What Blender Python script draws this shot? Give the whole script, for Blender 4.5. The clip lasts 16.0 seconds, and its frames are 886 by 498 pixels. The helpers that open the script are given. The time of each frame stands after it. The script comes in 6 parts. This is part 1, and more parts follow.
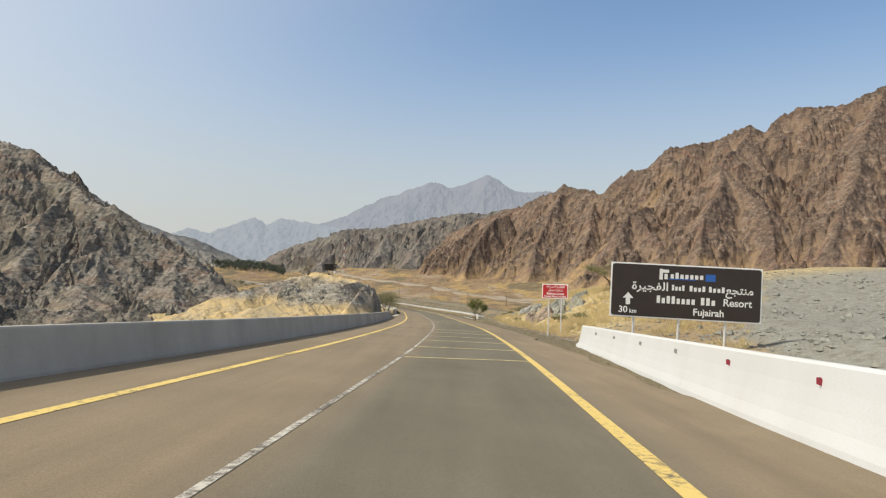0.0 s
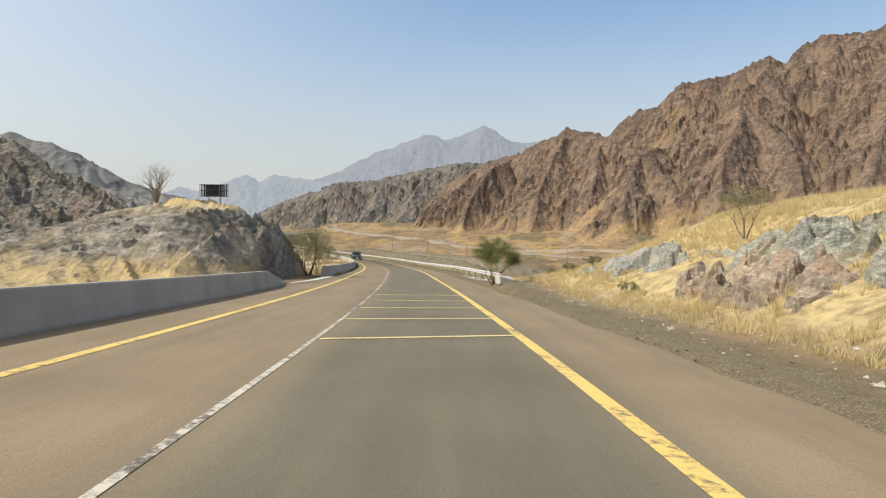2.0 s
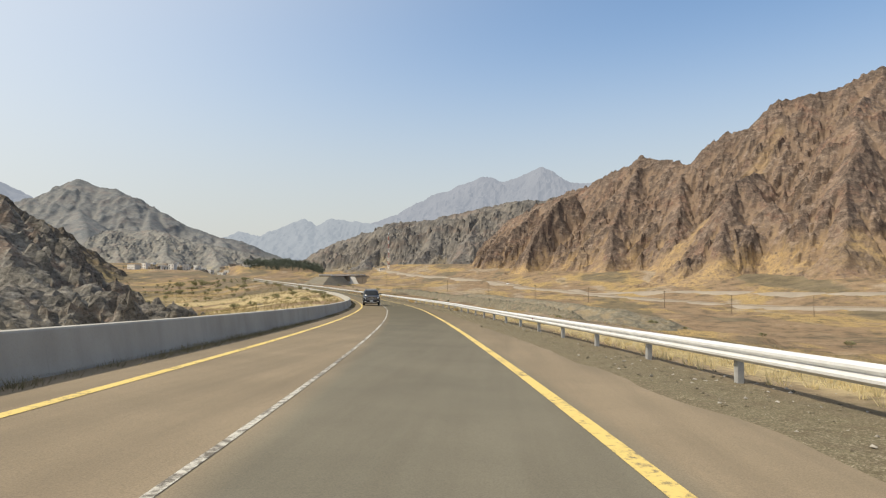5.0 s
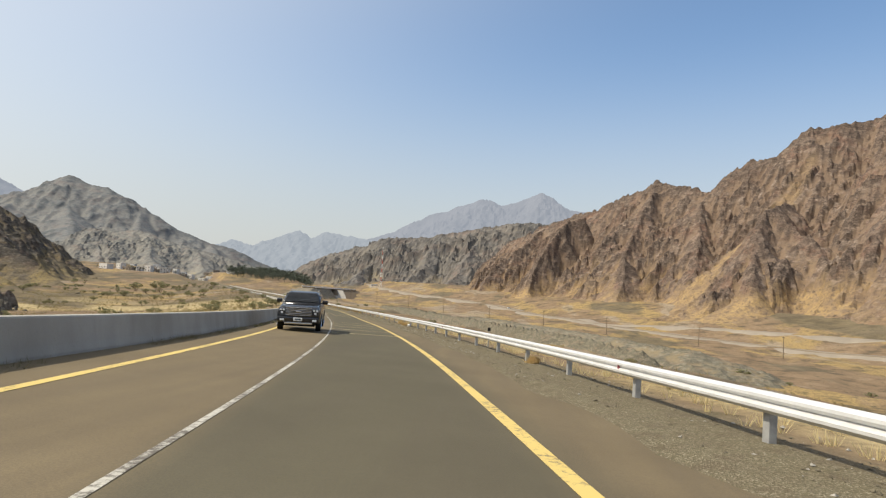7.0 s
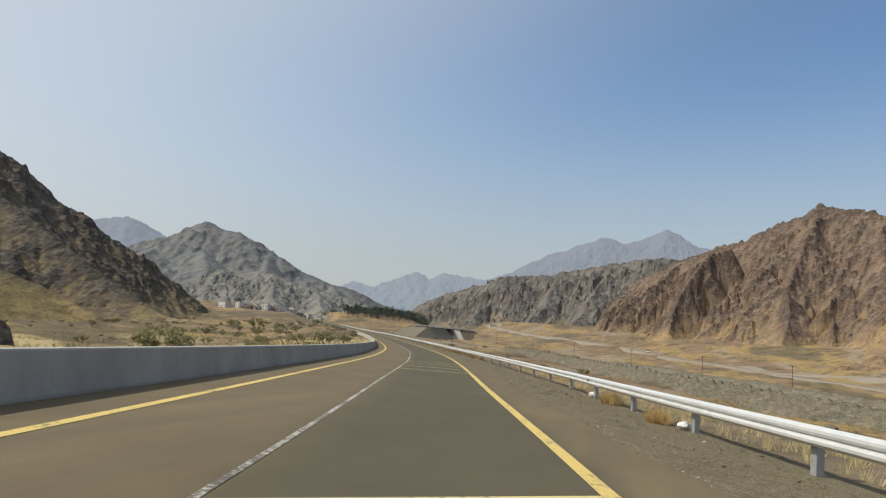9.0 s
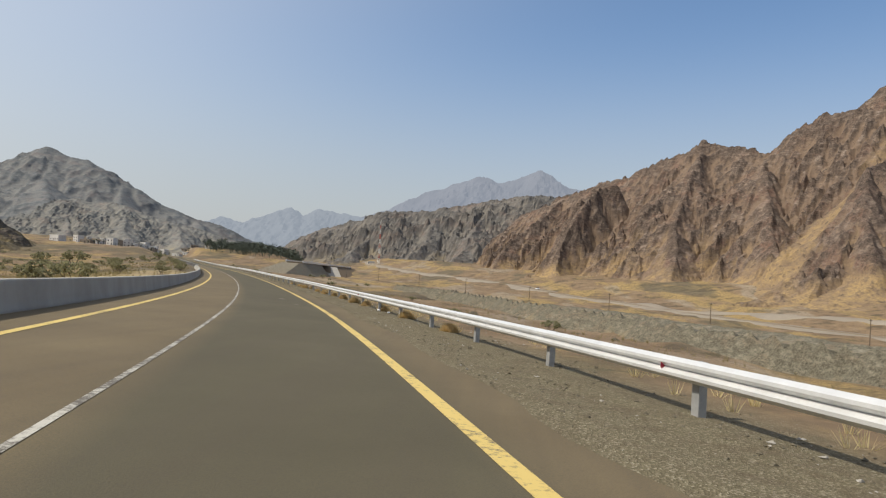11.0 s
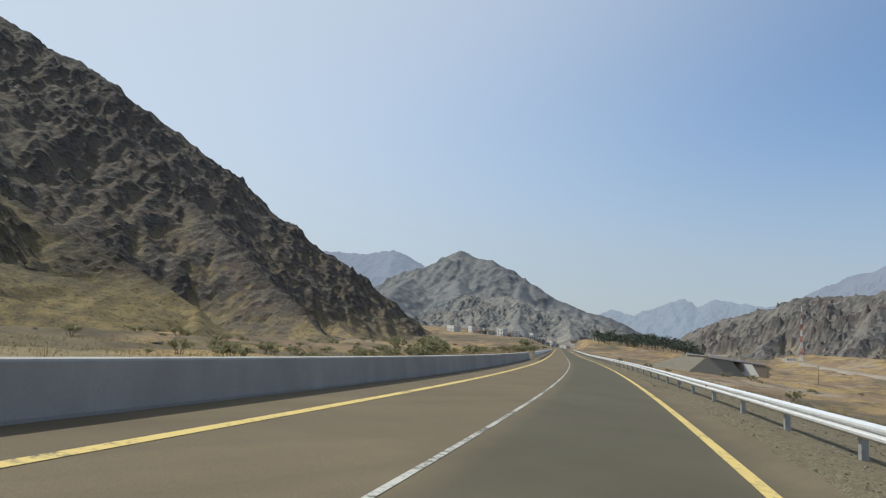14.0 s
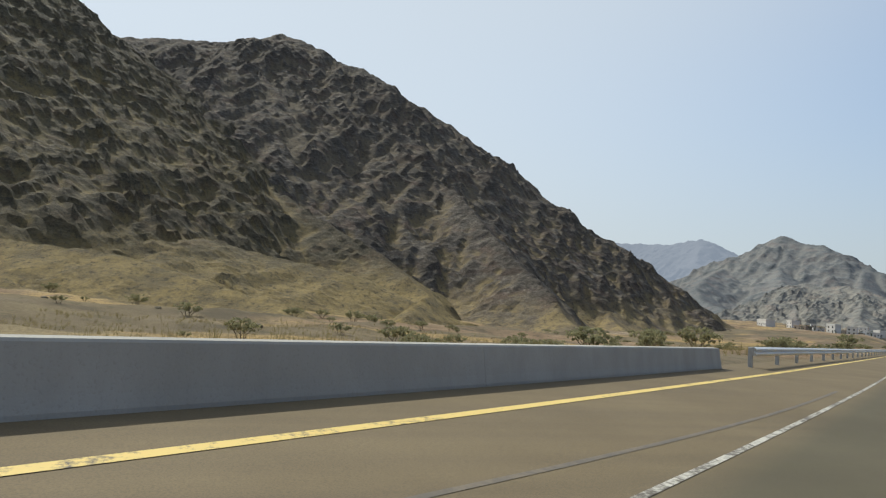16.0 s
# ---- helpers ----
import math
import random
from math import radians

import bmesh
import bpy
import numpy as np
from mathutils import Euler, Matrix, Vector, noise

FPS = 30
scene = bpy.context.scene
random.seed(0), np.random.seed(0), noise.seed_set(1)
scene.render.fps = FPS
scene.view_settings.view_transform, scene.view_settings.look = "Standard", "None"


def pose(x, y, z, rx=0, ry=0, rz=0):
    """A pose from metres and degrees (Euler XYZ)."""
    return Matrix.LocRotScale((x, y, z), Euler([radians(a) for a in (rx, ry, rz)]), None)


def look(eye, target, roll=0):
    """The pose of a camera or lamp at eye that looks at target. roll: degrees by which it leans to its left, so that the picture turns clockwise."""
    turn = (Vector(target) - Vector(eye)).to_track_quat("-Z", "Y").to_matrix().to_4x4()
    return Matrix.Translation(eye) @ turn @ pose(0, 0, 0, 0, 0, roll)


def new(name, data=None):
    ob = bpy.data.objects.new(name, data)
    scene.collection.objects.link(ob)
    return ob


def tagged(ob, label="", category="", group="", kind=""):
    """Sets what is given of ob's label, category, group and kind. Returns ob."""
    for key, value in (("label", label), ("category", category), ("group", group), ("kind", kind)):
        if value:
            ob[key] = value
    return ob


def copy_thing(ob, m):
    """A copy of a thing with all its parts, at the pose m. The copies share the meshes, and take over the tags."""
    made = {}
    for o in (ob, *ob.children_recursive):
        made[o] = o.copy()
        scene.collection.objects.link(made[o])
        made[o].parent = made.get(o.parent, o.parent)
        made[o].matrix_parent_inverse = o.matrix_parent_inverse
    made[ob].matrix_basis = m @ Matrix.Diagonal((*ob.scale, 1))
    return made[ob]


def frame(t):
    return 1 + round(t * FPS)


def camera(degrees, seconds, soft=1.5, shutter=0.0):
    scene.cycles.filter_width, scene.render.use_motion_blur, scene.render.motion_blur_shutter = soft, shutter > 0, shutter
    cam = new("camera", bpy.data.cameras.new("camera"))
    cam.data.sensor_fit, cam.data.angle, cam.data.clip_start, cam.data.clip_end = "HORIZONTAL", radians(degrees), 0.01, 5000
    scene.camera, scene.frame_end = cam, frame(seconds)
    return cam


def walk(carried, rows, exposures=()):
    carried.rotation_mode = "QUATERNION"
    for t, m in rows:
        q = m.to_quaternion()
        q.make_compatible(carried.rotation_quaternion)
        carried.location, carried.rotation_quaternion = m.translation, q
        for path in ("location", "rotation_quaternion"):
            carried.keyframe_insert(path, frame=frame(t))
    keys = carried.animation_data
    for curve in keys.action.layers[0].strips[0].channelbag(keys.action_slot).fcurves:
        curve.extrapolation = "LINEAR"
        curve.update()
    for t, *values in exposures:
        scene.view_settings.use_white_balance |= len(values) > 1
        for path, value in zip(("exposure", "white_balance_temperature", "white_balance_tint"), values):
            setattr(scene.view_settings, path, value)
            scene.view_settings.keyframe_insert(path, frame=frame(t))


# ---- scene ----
cam = camera(67.5, 16.0, soft=1.25)
# seconds, place, tilt, roll, heading
PATH = [
    (0.0, 0.00, -0.00, 1.30, 91.74, -1.74, -0.07),
    (0.5, 0.60, 11.76, 0.57, 91.72, -1.40, -0.87),
    (1.0, 1.03, 23.56, -0.15, 91.43, 0.11, -1.35),
    (1.5, 1.30, 35.42, -0.86, 90.63, -0.98, -0.91),
    (2.0, 1.36, 47.31, -1.54, 87.79, -0.39, -0.28),
    (2.5, 1.10, 59.19, -2.23, 90.94, -0.45, 0.40),
    (3.0, 0.68, 71.08, -2.93, 89.20, -0.45, 2.00),
    (3.5, 0.07, 82.96, -3.58, 88.96, -1.06, 2.04),
    (4.0, -0.64, 94.83, -4.18, 90.66, 0.30, 3.57),
    (4.5, -1.44, 106.66, -4.76, 91.19, 0.61, 4.73),
    (5.0, -2.37, 118.47, -5.34, 91.55, -0.06, 4.62),
    (5.5, -3.59, 130.27, -5.94, 92.04, -0.96, 4.47),
    (6.0, -5.05, 142.10, -6.51, 92.57, -1.95, 4.31),
    (6.5, -6.67, 154.00, -7.06, 93.06, -2.85, 4.16),
    (7.0, -8.43, 165.94, -7.57, 93.42, -3.52, 4.05),
    (7.5, -10.36, 177.91, -8.04, 94.24, -1.27, 8.63),
    (8.0, -12.56, 189.85, -8.47, 95.23, -1.00, 9.51),
    (8.5, -15.05, 201.68, -8.88, 90.92, -3.88, 9.15),
    (9.0, -17.81, 213.34, -9.28, 96.36, -3.76, 14.19),
    (9.5, -20.69, 224.86, -9.67, 91.01, -3.05, 4.62),
    (10.0, -23.74, 236.21, -10.04, 91.20, -3.22, 4.31),
    (10.5, -26.68, 247.52, -10.39, 91.44, -3.45, 3.90),
    (11.0, -29.72, 258.74, -10.70, 91.71, -3.71, 3.45),
    (11.5, -32.94, 269.87, -10.98, 91.95, -3.94, 3.03),
    (12.0, -36.43, 280.88, -11.24, 92.13, -4.11, 2.72),
    (12.5, -40.16, 291.75, -11.46, 93.35, -4.17, 10.51),
    (13.0, -44.04, 302.44, -11.68, 93.55, -4.45, 17.55),
    (13.5, -48.01, 312.90, -11.85, 96.35, -4.70, 25.84),
    (14.0, -52.03, 323.12, -11.98, 97.39, -4.53, 36.29),
    (14.5, -56.08, 333.08, -12.11, 97.76, -5.20, 42.89),
    (15.0, -60.17, 342.85, -12.19, 95.09, -5.54, 50.89),
    (15.5, -64.38, 352.44, -12.28, 96.39, -5.59, 57.77),
    (16.0, -68.63, 361.92, -12.33, 94.79, -4.87, 62.25),
]
walk(cam, [(r[0], pose(*r[1:])) for r in PATH],
     exposures=[(0.0, 0.15, 6850, 8), (1.0, 0.28, 6850, 8), (4.5, 0.28, 6900, 8), (7.0, 0.24, 6800, 8), (7.5, 0.04, 6450, 2), (8.0, -0.1, 6450, 3), (8.5, 0.06, 6800, 9), (9.0, -0.08, 6500, 6), (9.5, -0.08, 6750, 7), (12.0, 0.0, 6400, 9), (13.0, 0.02, 6400, 9), (13.5, -0.1, 6100, 9), (14.0, -0.08, 5950, 5), (14.5, -0.2, 5920, -1), (15.0, -0.14, 5830, 1), (16.0, 0.02, 6250, 4)])

# ---------------------------------------------------------------- sky and sun
SUN_FROM = Vector((-1.0, -0.28, 1.24)).normalized()
world = bpy.data.worlds.new("sky")
scene.world = world
world.use_nodes = True
wn = world.node_tree
sky = wn.nodes.new("ShaderNodeTexSky")
sky.sky_type = "NISHITA"
sky.sun_disc = False
sky.sun_elevation = math.asin(SUN_FROM.z)
sky.sun_rotation = math.atan2(SUN_FROM.x, SUN_FROM.y)
sky.air_density, sky.dust_density, sky.ozone_density = 1.0, 1.0, 2.6
bg = wn.nodes["Background"]
bg.inputs["Strength"].default_value = 0.147
# dusty haze that whitens the sky towards the horizon all round
way = wn.nodes.new("ShaderNodeTexCoord")
parts = wn.nodes.new("ShaderNodeSeparateXYZ")
wn.links.new(way.outputs["Generated"], parts.inputs[0])
fade = wn.nodes.new("ShaderNodeMapRange")
fade.interpolation_type = "SMOOTHERSTEP"
fade.inputs["From Min"].default_value, fade.inputs["From Max"].default_value = -0.02, 0.42
fade.inputs["To Min"].default_value, fade.inputs["To Max"].default_value = 0.85, 0.0
wn.links.new(parts.outputs["Z"], fade.inputs["Value"])
haze = wn.nodes.new("ShaderNodeMix")
haze.data_type = "RGBA"
haze.inputs[7].default_value = (3.3, 3.4, 3.55, 1)
wn.links.new(fade.outputs[0], haze.inputs[0])
rich = wn.nodes.new("ShaderNodeHueSaturation")
rich.inputs["Saturation"].default_value = 1.06
wn.links.new(sky.outputs[0], rich.inputs["Color"])
wn.links.new(rich.outputs[0], haze.inputs[6])
# the dust glows all round the sun
toward = wn.nodes.new("ShaderNodeVectorMath")
toward.operation = "DOT_PRODUCT"
toward.inputs[1].default_value = SUN_FROM
wn.links.new(way.outputs["Generated"], toward.inputs[0])
halo = wn.nodes.new("ShaderNodeMapRange")
halo.interpolation_type = "SMOOTHERSTEP"
halo.inputs["From Min"].default_value, halo.inputs["From Max"].default_value = -0.12, 0.9
halo.inputs["To Min"].default_value, halo.inputs["To Max"].default_value = 0.0, 0.8
wn.links.new(toward.outputs["Value"], halo.inputs["Value"])
glare = wn.nodes.new("ShaderNodeMix")
glare.data_type = "RGBA"
glare.inputs[7].default_value = (4.9, 5.0, 5.1, 1)
wn.links.new(halo.outputs[0], glare.inputs[0])
wn.links.new(haze.outputs[2], glare.inputs[6])
wn.links.new(glare.outputs[2], bg.inputs["Color"])
lamp = bpy.data.lights.new("sun", "SUN")
lamp.energy, lamp.angle, lamp.color = 4.2, radians(0.6), (1.0, 0.93, 0.82)
sun = new("sun", lamp)
sun.matrix_world = look(SUN_FROM * 500, (0, 0, 0))

# ---------------------------------------------------------------- materials


def mat(name, rough=0.8, metal=0.0, spec=0.3):
    m = bpy.data.materials.new(name)
    m.use_nodes = True
    b = m.node_tree.nodes["Principled BSDF"]
    b.inputs["Roughness"].default_value = rough
    b.inputs["Metallic"].default_value = metal
    b.inputs["Specular IOR Level"].default_value = spec
    return m, m.node_tree, b


def node(nt, kind, **kw):
    x = nt.nodes.new(kind)
    for k, val in kw.items():
        x.inputs[k.replace("_", " ")].default_value = val
    return x


def coords(nt, scale=(1, 1, 1), turn=(0, 0, 0)):
    tc = nt.nodes.new("ShaderNodeNewGeometry")
    mp = nt.nodes.new("ShaderNodeMapping")
    mp.inputs["Scale"].default_value = scale
    mp.inputs["Rotation"].default_value = turn
    nt.links.new(tc.outputs["Position"], mp.inputs["Vector"])
    return mp.outputs["Vector"]


def noise_tex(nt, vec, scale, detail=6.0, rough=0.6):
    x = node(nt, "ShaderNodeTexNoise", Scale=scale, Detail=detail, Roughness=rough)
    nt.links.new(vec, x.inputs["Vector"])
    return x.outputs["Fac"]


def ramp(nt, fac, stops):
    x = nt.nodes.new("ShaderNodeValToRGB")
    els = x.color_ramp.elements
    while len(els) < len(stops):
        els.new(0.5)
    for e, (p, c) in zip(els, stops):
        e.position = p
        e.color = (*c, 1) if len(c) == 3 else (c[0], c[0], c[0], 1)
    nt.links.new(fac, x.inputs["Fac"])
    return x.outputs["Color"]


def mix(nt, fac, a, b, mode="MIX"):
    x = nt.nodes.new("ShaderNodeMix")
    x.data_type, x.blend_type = "RGBA", mode
    for val, key in ((fac, 0), (a, 6), (b, 7)):
        if isinstance(val, (int, float)):
            x.inputs[key].default_value = val
        elif isinstance(val, tuple):
            x.inputs[key].default_value = (*val, 1)
        else:
            nt.links.new(val, x.inputs[key])
    return x.outputs[2]


def bump(nt, b, height, strength=0.4, dist=0.05):
    x = node(nt, "ShaderNodeBump", Strength=strength, Distance=dist)
    nt.links.new(height, x.inputs["Height"])
    nt.links.new(x.outputs["Normal"], b.inputs["Normal"])


def attr(nt, name):
    x = nt.nodes.new("ShaderNodeAttribute")
    x.attribute_name = name
    return x.outputs["Fac"]


def plain(name, color, rough=0.6, metal=0.0, spec=0.4, grime=0.25, scale=3.0):
    m, nt, b = mat(name, rough, metal, spec)
    v = coords(nt)
    n1 = noise_tex(nt, v, scale, 8)
    n2 = noise_tex(nt, v, scale * 9, 4)
    d = tuple(c * (1 - grime) for c in color)
    c1 = mix(nt, ramp(nt, n1, [(0.35, (0.0,)), (0.7, (1.0,))]), color, d)
    c2 = mix(nt, ramp(nt, n2, [(0.45, (0.0,)), (0.75, (0.5,))]), c1, d)
    nt.links.new(c2, b.inputs["Base Color"])
    return m


def rock(name, dark, mid, light, scree, grass, scale=0.05, tilt=(0.5, 0.35, 0.3), steep=0.8, relief=1.0, bed=2.6):
    """Weathered rock: tilted strata and blotches; scree and dry grass where the mesh is marked as loose or is gentle."""
    m, nt, b = mat(name, 0.92, 0, 0.15)
    v = coords(nt)
    vs = coords(nt, (1, 1, bed), tilt)
    big = noise_tex(nt, v, scale * 0.7, 9, 0.65)
    strata = noise_tex(nt, vs, scale * 5, 10, 0.72)
    fine = noise_tex(nt, v, scale * 30, 8, 0.75)
    spots = noise_tex(nt, v, scale * 12, 6, 0.7)
    c = ramp(nt, strata, [(0.39, dark), (0.5, mid), (0.61, light)])
    c = mix(nt, ramp(nt, big, [(0.4, (0.0,)), (0.62, (0.6,))]), c, mid)
    tone = noise_tex(nt, vs, scale * 1.3, 6, 0.7)
    c = mix(nt, ramp(nt, tone, [(0.5, (0.0,)), (0.6, (0.55,))]), c, (mid[0] * 1.25, mid[1] * 0.92, mid[2] * 0.8))
    c = mix(nt, ramp(nt, tone, [(0.38, (0.5,)), (0.47, (0.0,))]), c, (mid[0] * 0.62, mid[1] * 0.68, mid[2] * 0.72))
    c = mix(nt, ramp(nt, fine, [(0.34, (0.8,)), (0.5, (0.0,))]), c, dark)
    fleck = noise_tex(nt, vs, scale * 9, 7, 0.8)
    c = mix(nt, ramp(nt, fleck, [(0.53, (0.0,)), (0.64, (0.7,))]), c, light)
    c = mix(nt, ramp(nt, fleck, [(0.36, (0.75,)), (0.46, (0.0,))]), c, dark)
    geo = nt.nodes.new("ShaderNodeNewGeometry")
    sep = nt.nodes.new("ShaderNodeSeparateXYZ")
    nt.links.new(geo.outputs["True Normal"], sep.inputs[0])
    jig = nt.nodes.new("ShaderNodeMath")
    jig.operation = "MULTIPLY_ADD"
    jig.inputs[1].default_value = 0.5
    nt.links.new(spots, jig.inputs[0])
    nt.links.new(sep.outputs["Z"], jig.inputs[2])
    flat = ramp(nt, jig.outputs[0], [(steep + 0.24, (0.0,)), (steep + 0.34, (0.85,))])
    loose = mix(nt, ramp(nt, fine, [(0.38, (0.75,)), (0.56, (0.0,))]), scree, mid)
    loose = mix(nt, ramp(nt, fleck, [(0.54, (0.0,)), (0.66, (0.45,))]), loose, light)
    loose = mix(nt, ramp(nt, spots, [(0.36, (0.7,)), (0.46, (0.0,))]), loose, dark)
    c = mix(nt, flat, c, loose)
    c = mix(nt, attr(nt, "scree"), c, loose)
    block = mix(nt, ramp(nt, fine, [(0.4, (0.0,)), (0.62, (1.0,))]), tuple(x * 0.7 for x in dark), tuple(0.75 * x + 0.1 * y for x, y in zip(mid, light)))
    c = mix(nt, mix(nt, 1.0, attr(nt, "block"), ramp(nt, strata, [(0.4, (1.0,)), (0.62, (0.35,))]), "MULTIPLY"), c, block)
    straw = mix(nt, ramp(nt, fine, [(0.36, (0.8,)), (0.55, (0.0,))]), grass, scree)
    gmask = mix(nt, 1.0, attr(nt, "apron"), ramp(nt, spots, [(0.36, (0.15,)), (0.52, (1.0,))]), "MULTIPLY")
    gmask = mix(nt, 1.0, gmask, ramp(nt, noise_tex(nt, vs, scale * 2.2, 6, 0.7), [(0.4, (0.2,)), (0.54, (1.0,))]), "MULTIPLY")
    c = mix(nt, gmask, c, straw)
    nt.links.new(c, b.inputs["Base Color"])
    hsum = mix(nt, 0.5, strata, fine)
    bump(nt, b, hsum, relief, 0.6 / (scale * 20))
    return m


M_ROCK_BROWN = rock("brown_rock", (0.054, 0.044, 0.038), (0.165, 0.119, 0.092), (0.33, 0.26, 0.205), (0.208, 0.148, 0.102), (0.365, 0.255, 0.12), 0.03, (0.15, 1.05, 0.5), 0.9, 1.0, 1.9)
M_ROCK_GREY = rock("grey_rock", (0.085, 0.08, 0.068), (0.27, 0.25, 0.21), (0.46, 0.43, 0.375), (0.42, 0.34, 0.205), (0.5, 0.37, 0.18), 0.13, (0.9, 0.2, 0.4))
M_ROCK_CRAG = rock("crag_rock", (0.05, 0.046, 0.041), (0.2, 0.182, 0.155), (0.37, 0.342, 0.295), (0.27, 0.225, 0.155), (0.42, 0.315, 0.155), 0.075, (0.9, 0.2, 0.4))
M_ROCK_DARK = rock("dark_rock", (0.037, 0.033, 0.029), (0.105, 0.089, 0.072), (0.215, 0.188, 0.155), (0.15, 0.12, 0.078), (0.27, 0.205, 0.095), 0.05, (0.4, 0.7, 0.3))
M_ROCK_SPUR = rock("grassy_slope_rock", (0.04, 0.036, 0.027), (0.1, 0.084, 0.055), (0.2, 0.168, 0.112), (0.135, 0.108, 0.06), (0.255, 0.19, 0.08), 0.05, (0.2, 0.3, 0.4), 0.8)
M_ROCK_GREEN = rock("greenish_rock", (0.1, 0.104, 0.088), (0.27, 0.278, 0.235), (0.5, 0.495, 0.44), (0.4, 0.33, 0.2), (0.5, 0.37, 0.17), 0.5, (0.3, 0.8, 0.2))
M_ROCK_RED = rock("reddish_rock", (0.12, 0.09, 0.07), (0.28, 0.225, 0.175), (0.46, 0.41, 0.35), (0.4, 0.33, 0.2), (0.5, 0.37, 0.17), 0.5, (0.3, 0.8, 0.2))
M_ROCK_BLUE = rock("blue_grey_rock", (0.11, 0.115, 0.108), (0.28, 0.288, 0.265), (0.5, 0.5, 0.46), (0.4, 0.33, 0.2), (0.5, 0.37, 0.17), 0.5, (0.3, 0.8, 0.2))
M_ROCK_BANK = rock("eroded_bank", (0.085, 0.078, 0.057), (0.2, 0.178, 0.13), (0.32, 0.285, 0.215), (0.225, 0.172, 0.1), (0.32, 0.23, 0.105), 0.2)
# ridge and far rock: haze is painted in as paler, low-contrast colours
M_ROCK_RIDGE = rock("ridge_rock_with_haze", (0.115, 0.107, 0.1), (0.165, 0.151, 0.136), (0.21, 0.194, 0.175), (0.195, 0.174, 0.145), (0.27, 0.22, 0.14), 0.014, (0.15, 1.1, 0.5), 0.85, 0.6, 2.0)
M_ROCK_FAR = rock("far_grey_rock_with_haze", (0.104, 0.112, 0.118), (0.144, 0.15, 0.153), (0.198, 0.2, 0.196), (0.196, 0.19, 0.175), (0.225, 0.205, 0.16), 0.012, (0.5, 0.35, 0.3), 0.85, 0.6)
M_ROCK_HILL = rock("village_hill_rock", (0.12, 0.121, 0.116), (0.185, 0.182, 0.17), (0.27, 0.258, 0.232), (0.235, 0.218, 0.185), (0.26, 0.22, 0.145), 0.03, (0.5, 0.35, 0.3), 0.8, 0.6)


def haze_glow_material(name, color, glow):
    """Mountains kilometres away; the dusty air before them is painted as an emitted glow."""
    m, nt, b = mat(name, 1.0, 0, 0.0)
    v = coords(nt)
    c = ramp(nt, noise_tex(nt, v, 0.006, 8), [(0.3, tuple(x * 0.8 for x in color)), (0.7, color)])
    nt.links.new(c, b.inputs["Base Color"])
    # even blue emission stands in for light scattered by the haze
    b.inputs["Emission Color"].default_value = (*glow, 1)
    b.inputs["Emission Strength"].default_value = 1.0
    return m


M_FAR_A = haze_glow_material("distant_mountain_haze_glow", (0.07, 0.07, 0.075), (0.228, 0.255, 0.308))
M_FAR_B = haze_glow_material("distant_range_haze_glow", (0.062, 0.065, 0.07), (0.272, 0.307, 0.357))




def ground_material():
    m, nt, b = mat("desert_ground", 0.95, 0, 0.1)
    v = coords(nt)
    big = noise_tex(nt, v, 0.02, 6)
    mid = noise_tex(nt, v, 0.11, 7, 0.65)
    fine = noise_tex(nt, v, 2.2, 8, 0.7)
    peb = node(nt, "ShaderNodeTexVoronoi", Scale=46.0)
    nt.links.new(v, peb.inputs["Vector"])
    grass = ramp(nt, fine, [(0.3, (0.3, 0.235, 0.125)), (0.6, (0.5, 0.4, 0.215))])
    earth = ramp(nt, mid, [(0.3, (0.145, 0.1, 0.064)), (0.55, (0.24, 0.168, 0.105)), (0.75, (0.32, 0.245, 0.165))])
    gravel = ramp(nt, peb.outputs["Color"], [(0.05, (0.105, 0.089, 0.055)), (0.65, (0.172, 0.146, 0.092)), (0.96, (0.36, 0.315, 0.23))])
    patch = noise_tex(nt, coords(nt, (1, 0.45, 1), (0, 0, 0.5)), 0.03, 8, 0.68)
    c = mix(nt, ramp(nt, patch, [(0.5, (0.0,)), (0.56, (0.9,))]), earth, ramp(nt, fine, [(0.3, (0.22, 0.158, 0.072)), (0.6, (0.39, 0.275, 0.118))]))
    field = noise_tex(nt, coords(nt, (1, 0.35, 1), (0, 0, 0.55)), 0.022, 5, 0.6)
    c = mix(nt, ramp(nt, field, [(0.53, (0.0,)), (0.58, (0.85,))]), c, ramp(nt, mid, [(0.35, (0.085, 0.074, 0.05)), (0.65, (0.16, 0.134, 0.09))]))
    c = mix(nt, ramp(nt, field, [(0.38, (0.7,)), (0.42, (0.0,))]), c, ramp(nt, mid, [(0.35, (0.25, 0.2, 0.145)), (0.65, (0.34, 0.285, 0.215))]))
    c = mix(nt, ramp(nt, mid, [(0.38, (0.75,)), (0.47, (0.0,))]), c, (0.095, 0.08, 0.055))
    scrub = noise_tex(nt, v, 0.4, 5, 0.7)
    c = mix(nt, ramp(nt, scrub, [(0.36, (0.75,)), (0.43, (0.0,))]), c, (0.075, 0.07, 0.042))
    c = mix(nt, attr(nt, "grass"), c, grass)
    c = mix(nt, attr(nt, "gravel"), c, gravel)
    grey = ramp(nt, peb.outputs["Color"], [(0.1, (0.14, 0.14, 0.12)), (0.6, (0.275, 0.275, 0.24)), (0.95, (0.42, 0.415, 0.37))])
    c = mix(nt, attr(nt, "rubble"), c, grey)
    c = mix(nt, ramp(nt, fine, [(0.35, (0.55,)), (0.55, (0.0,))]), c, (0.12, 0.09, 0.06))
    nt.links.new(c, b.inputs["Base Color"])
    bump(nt, b, mix(nt, 0.5, peb.outputs["Distance"], fine), 0.6, 0.06)
    return m


M_GROUND = ground_material()


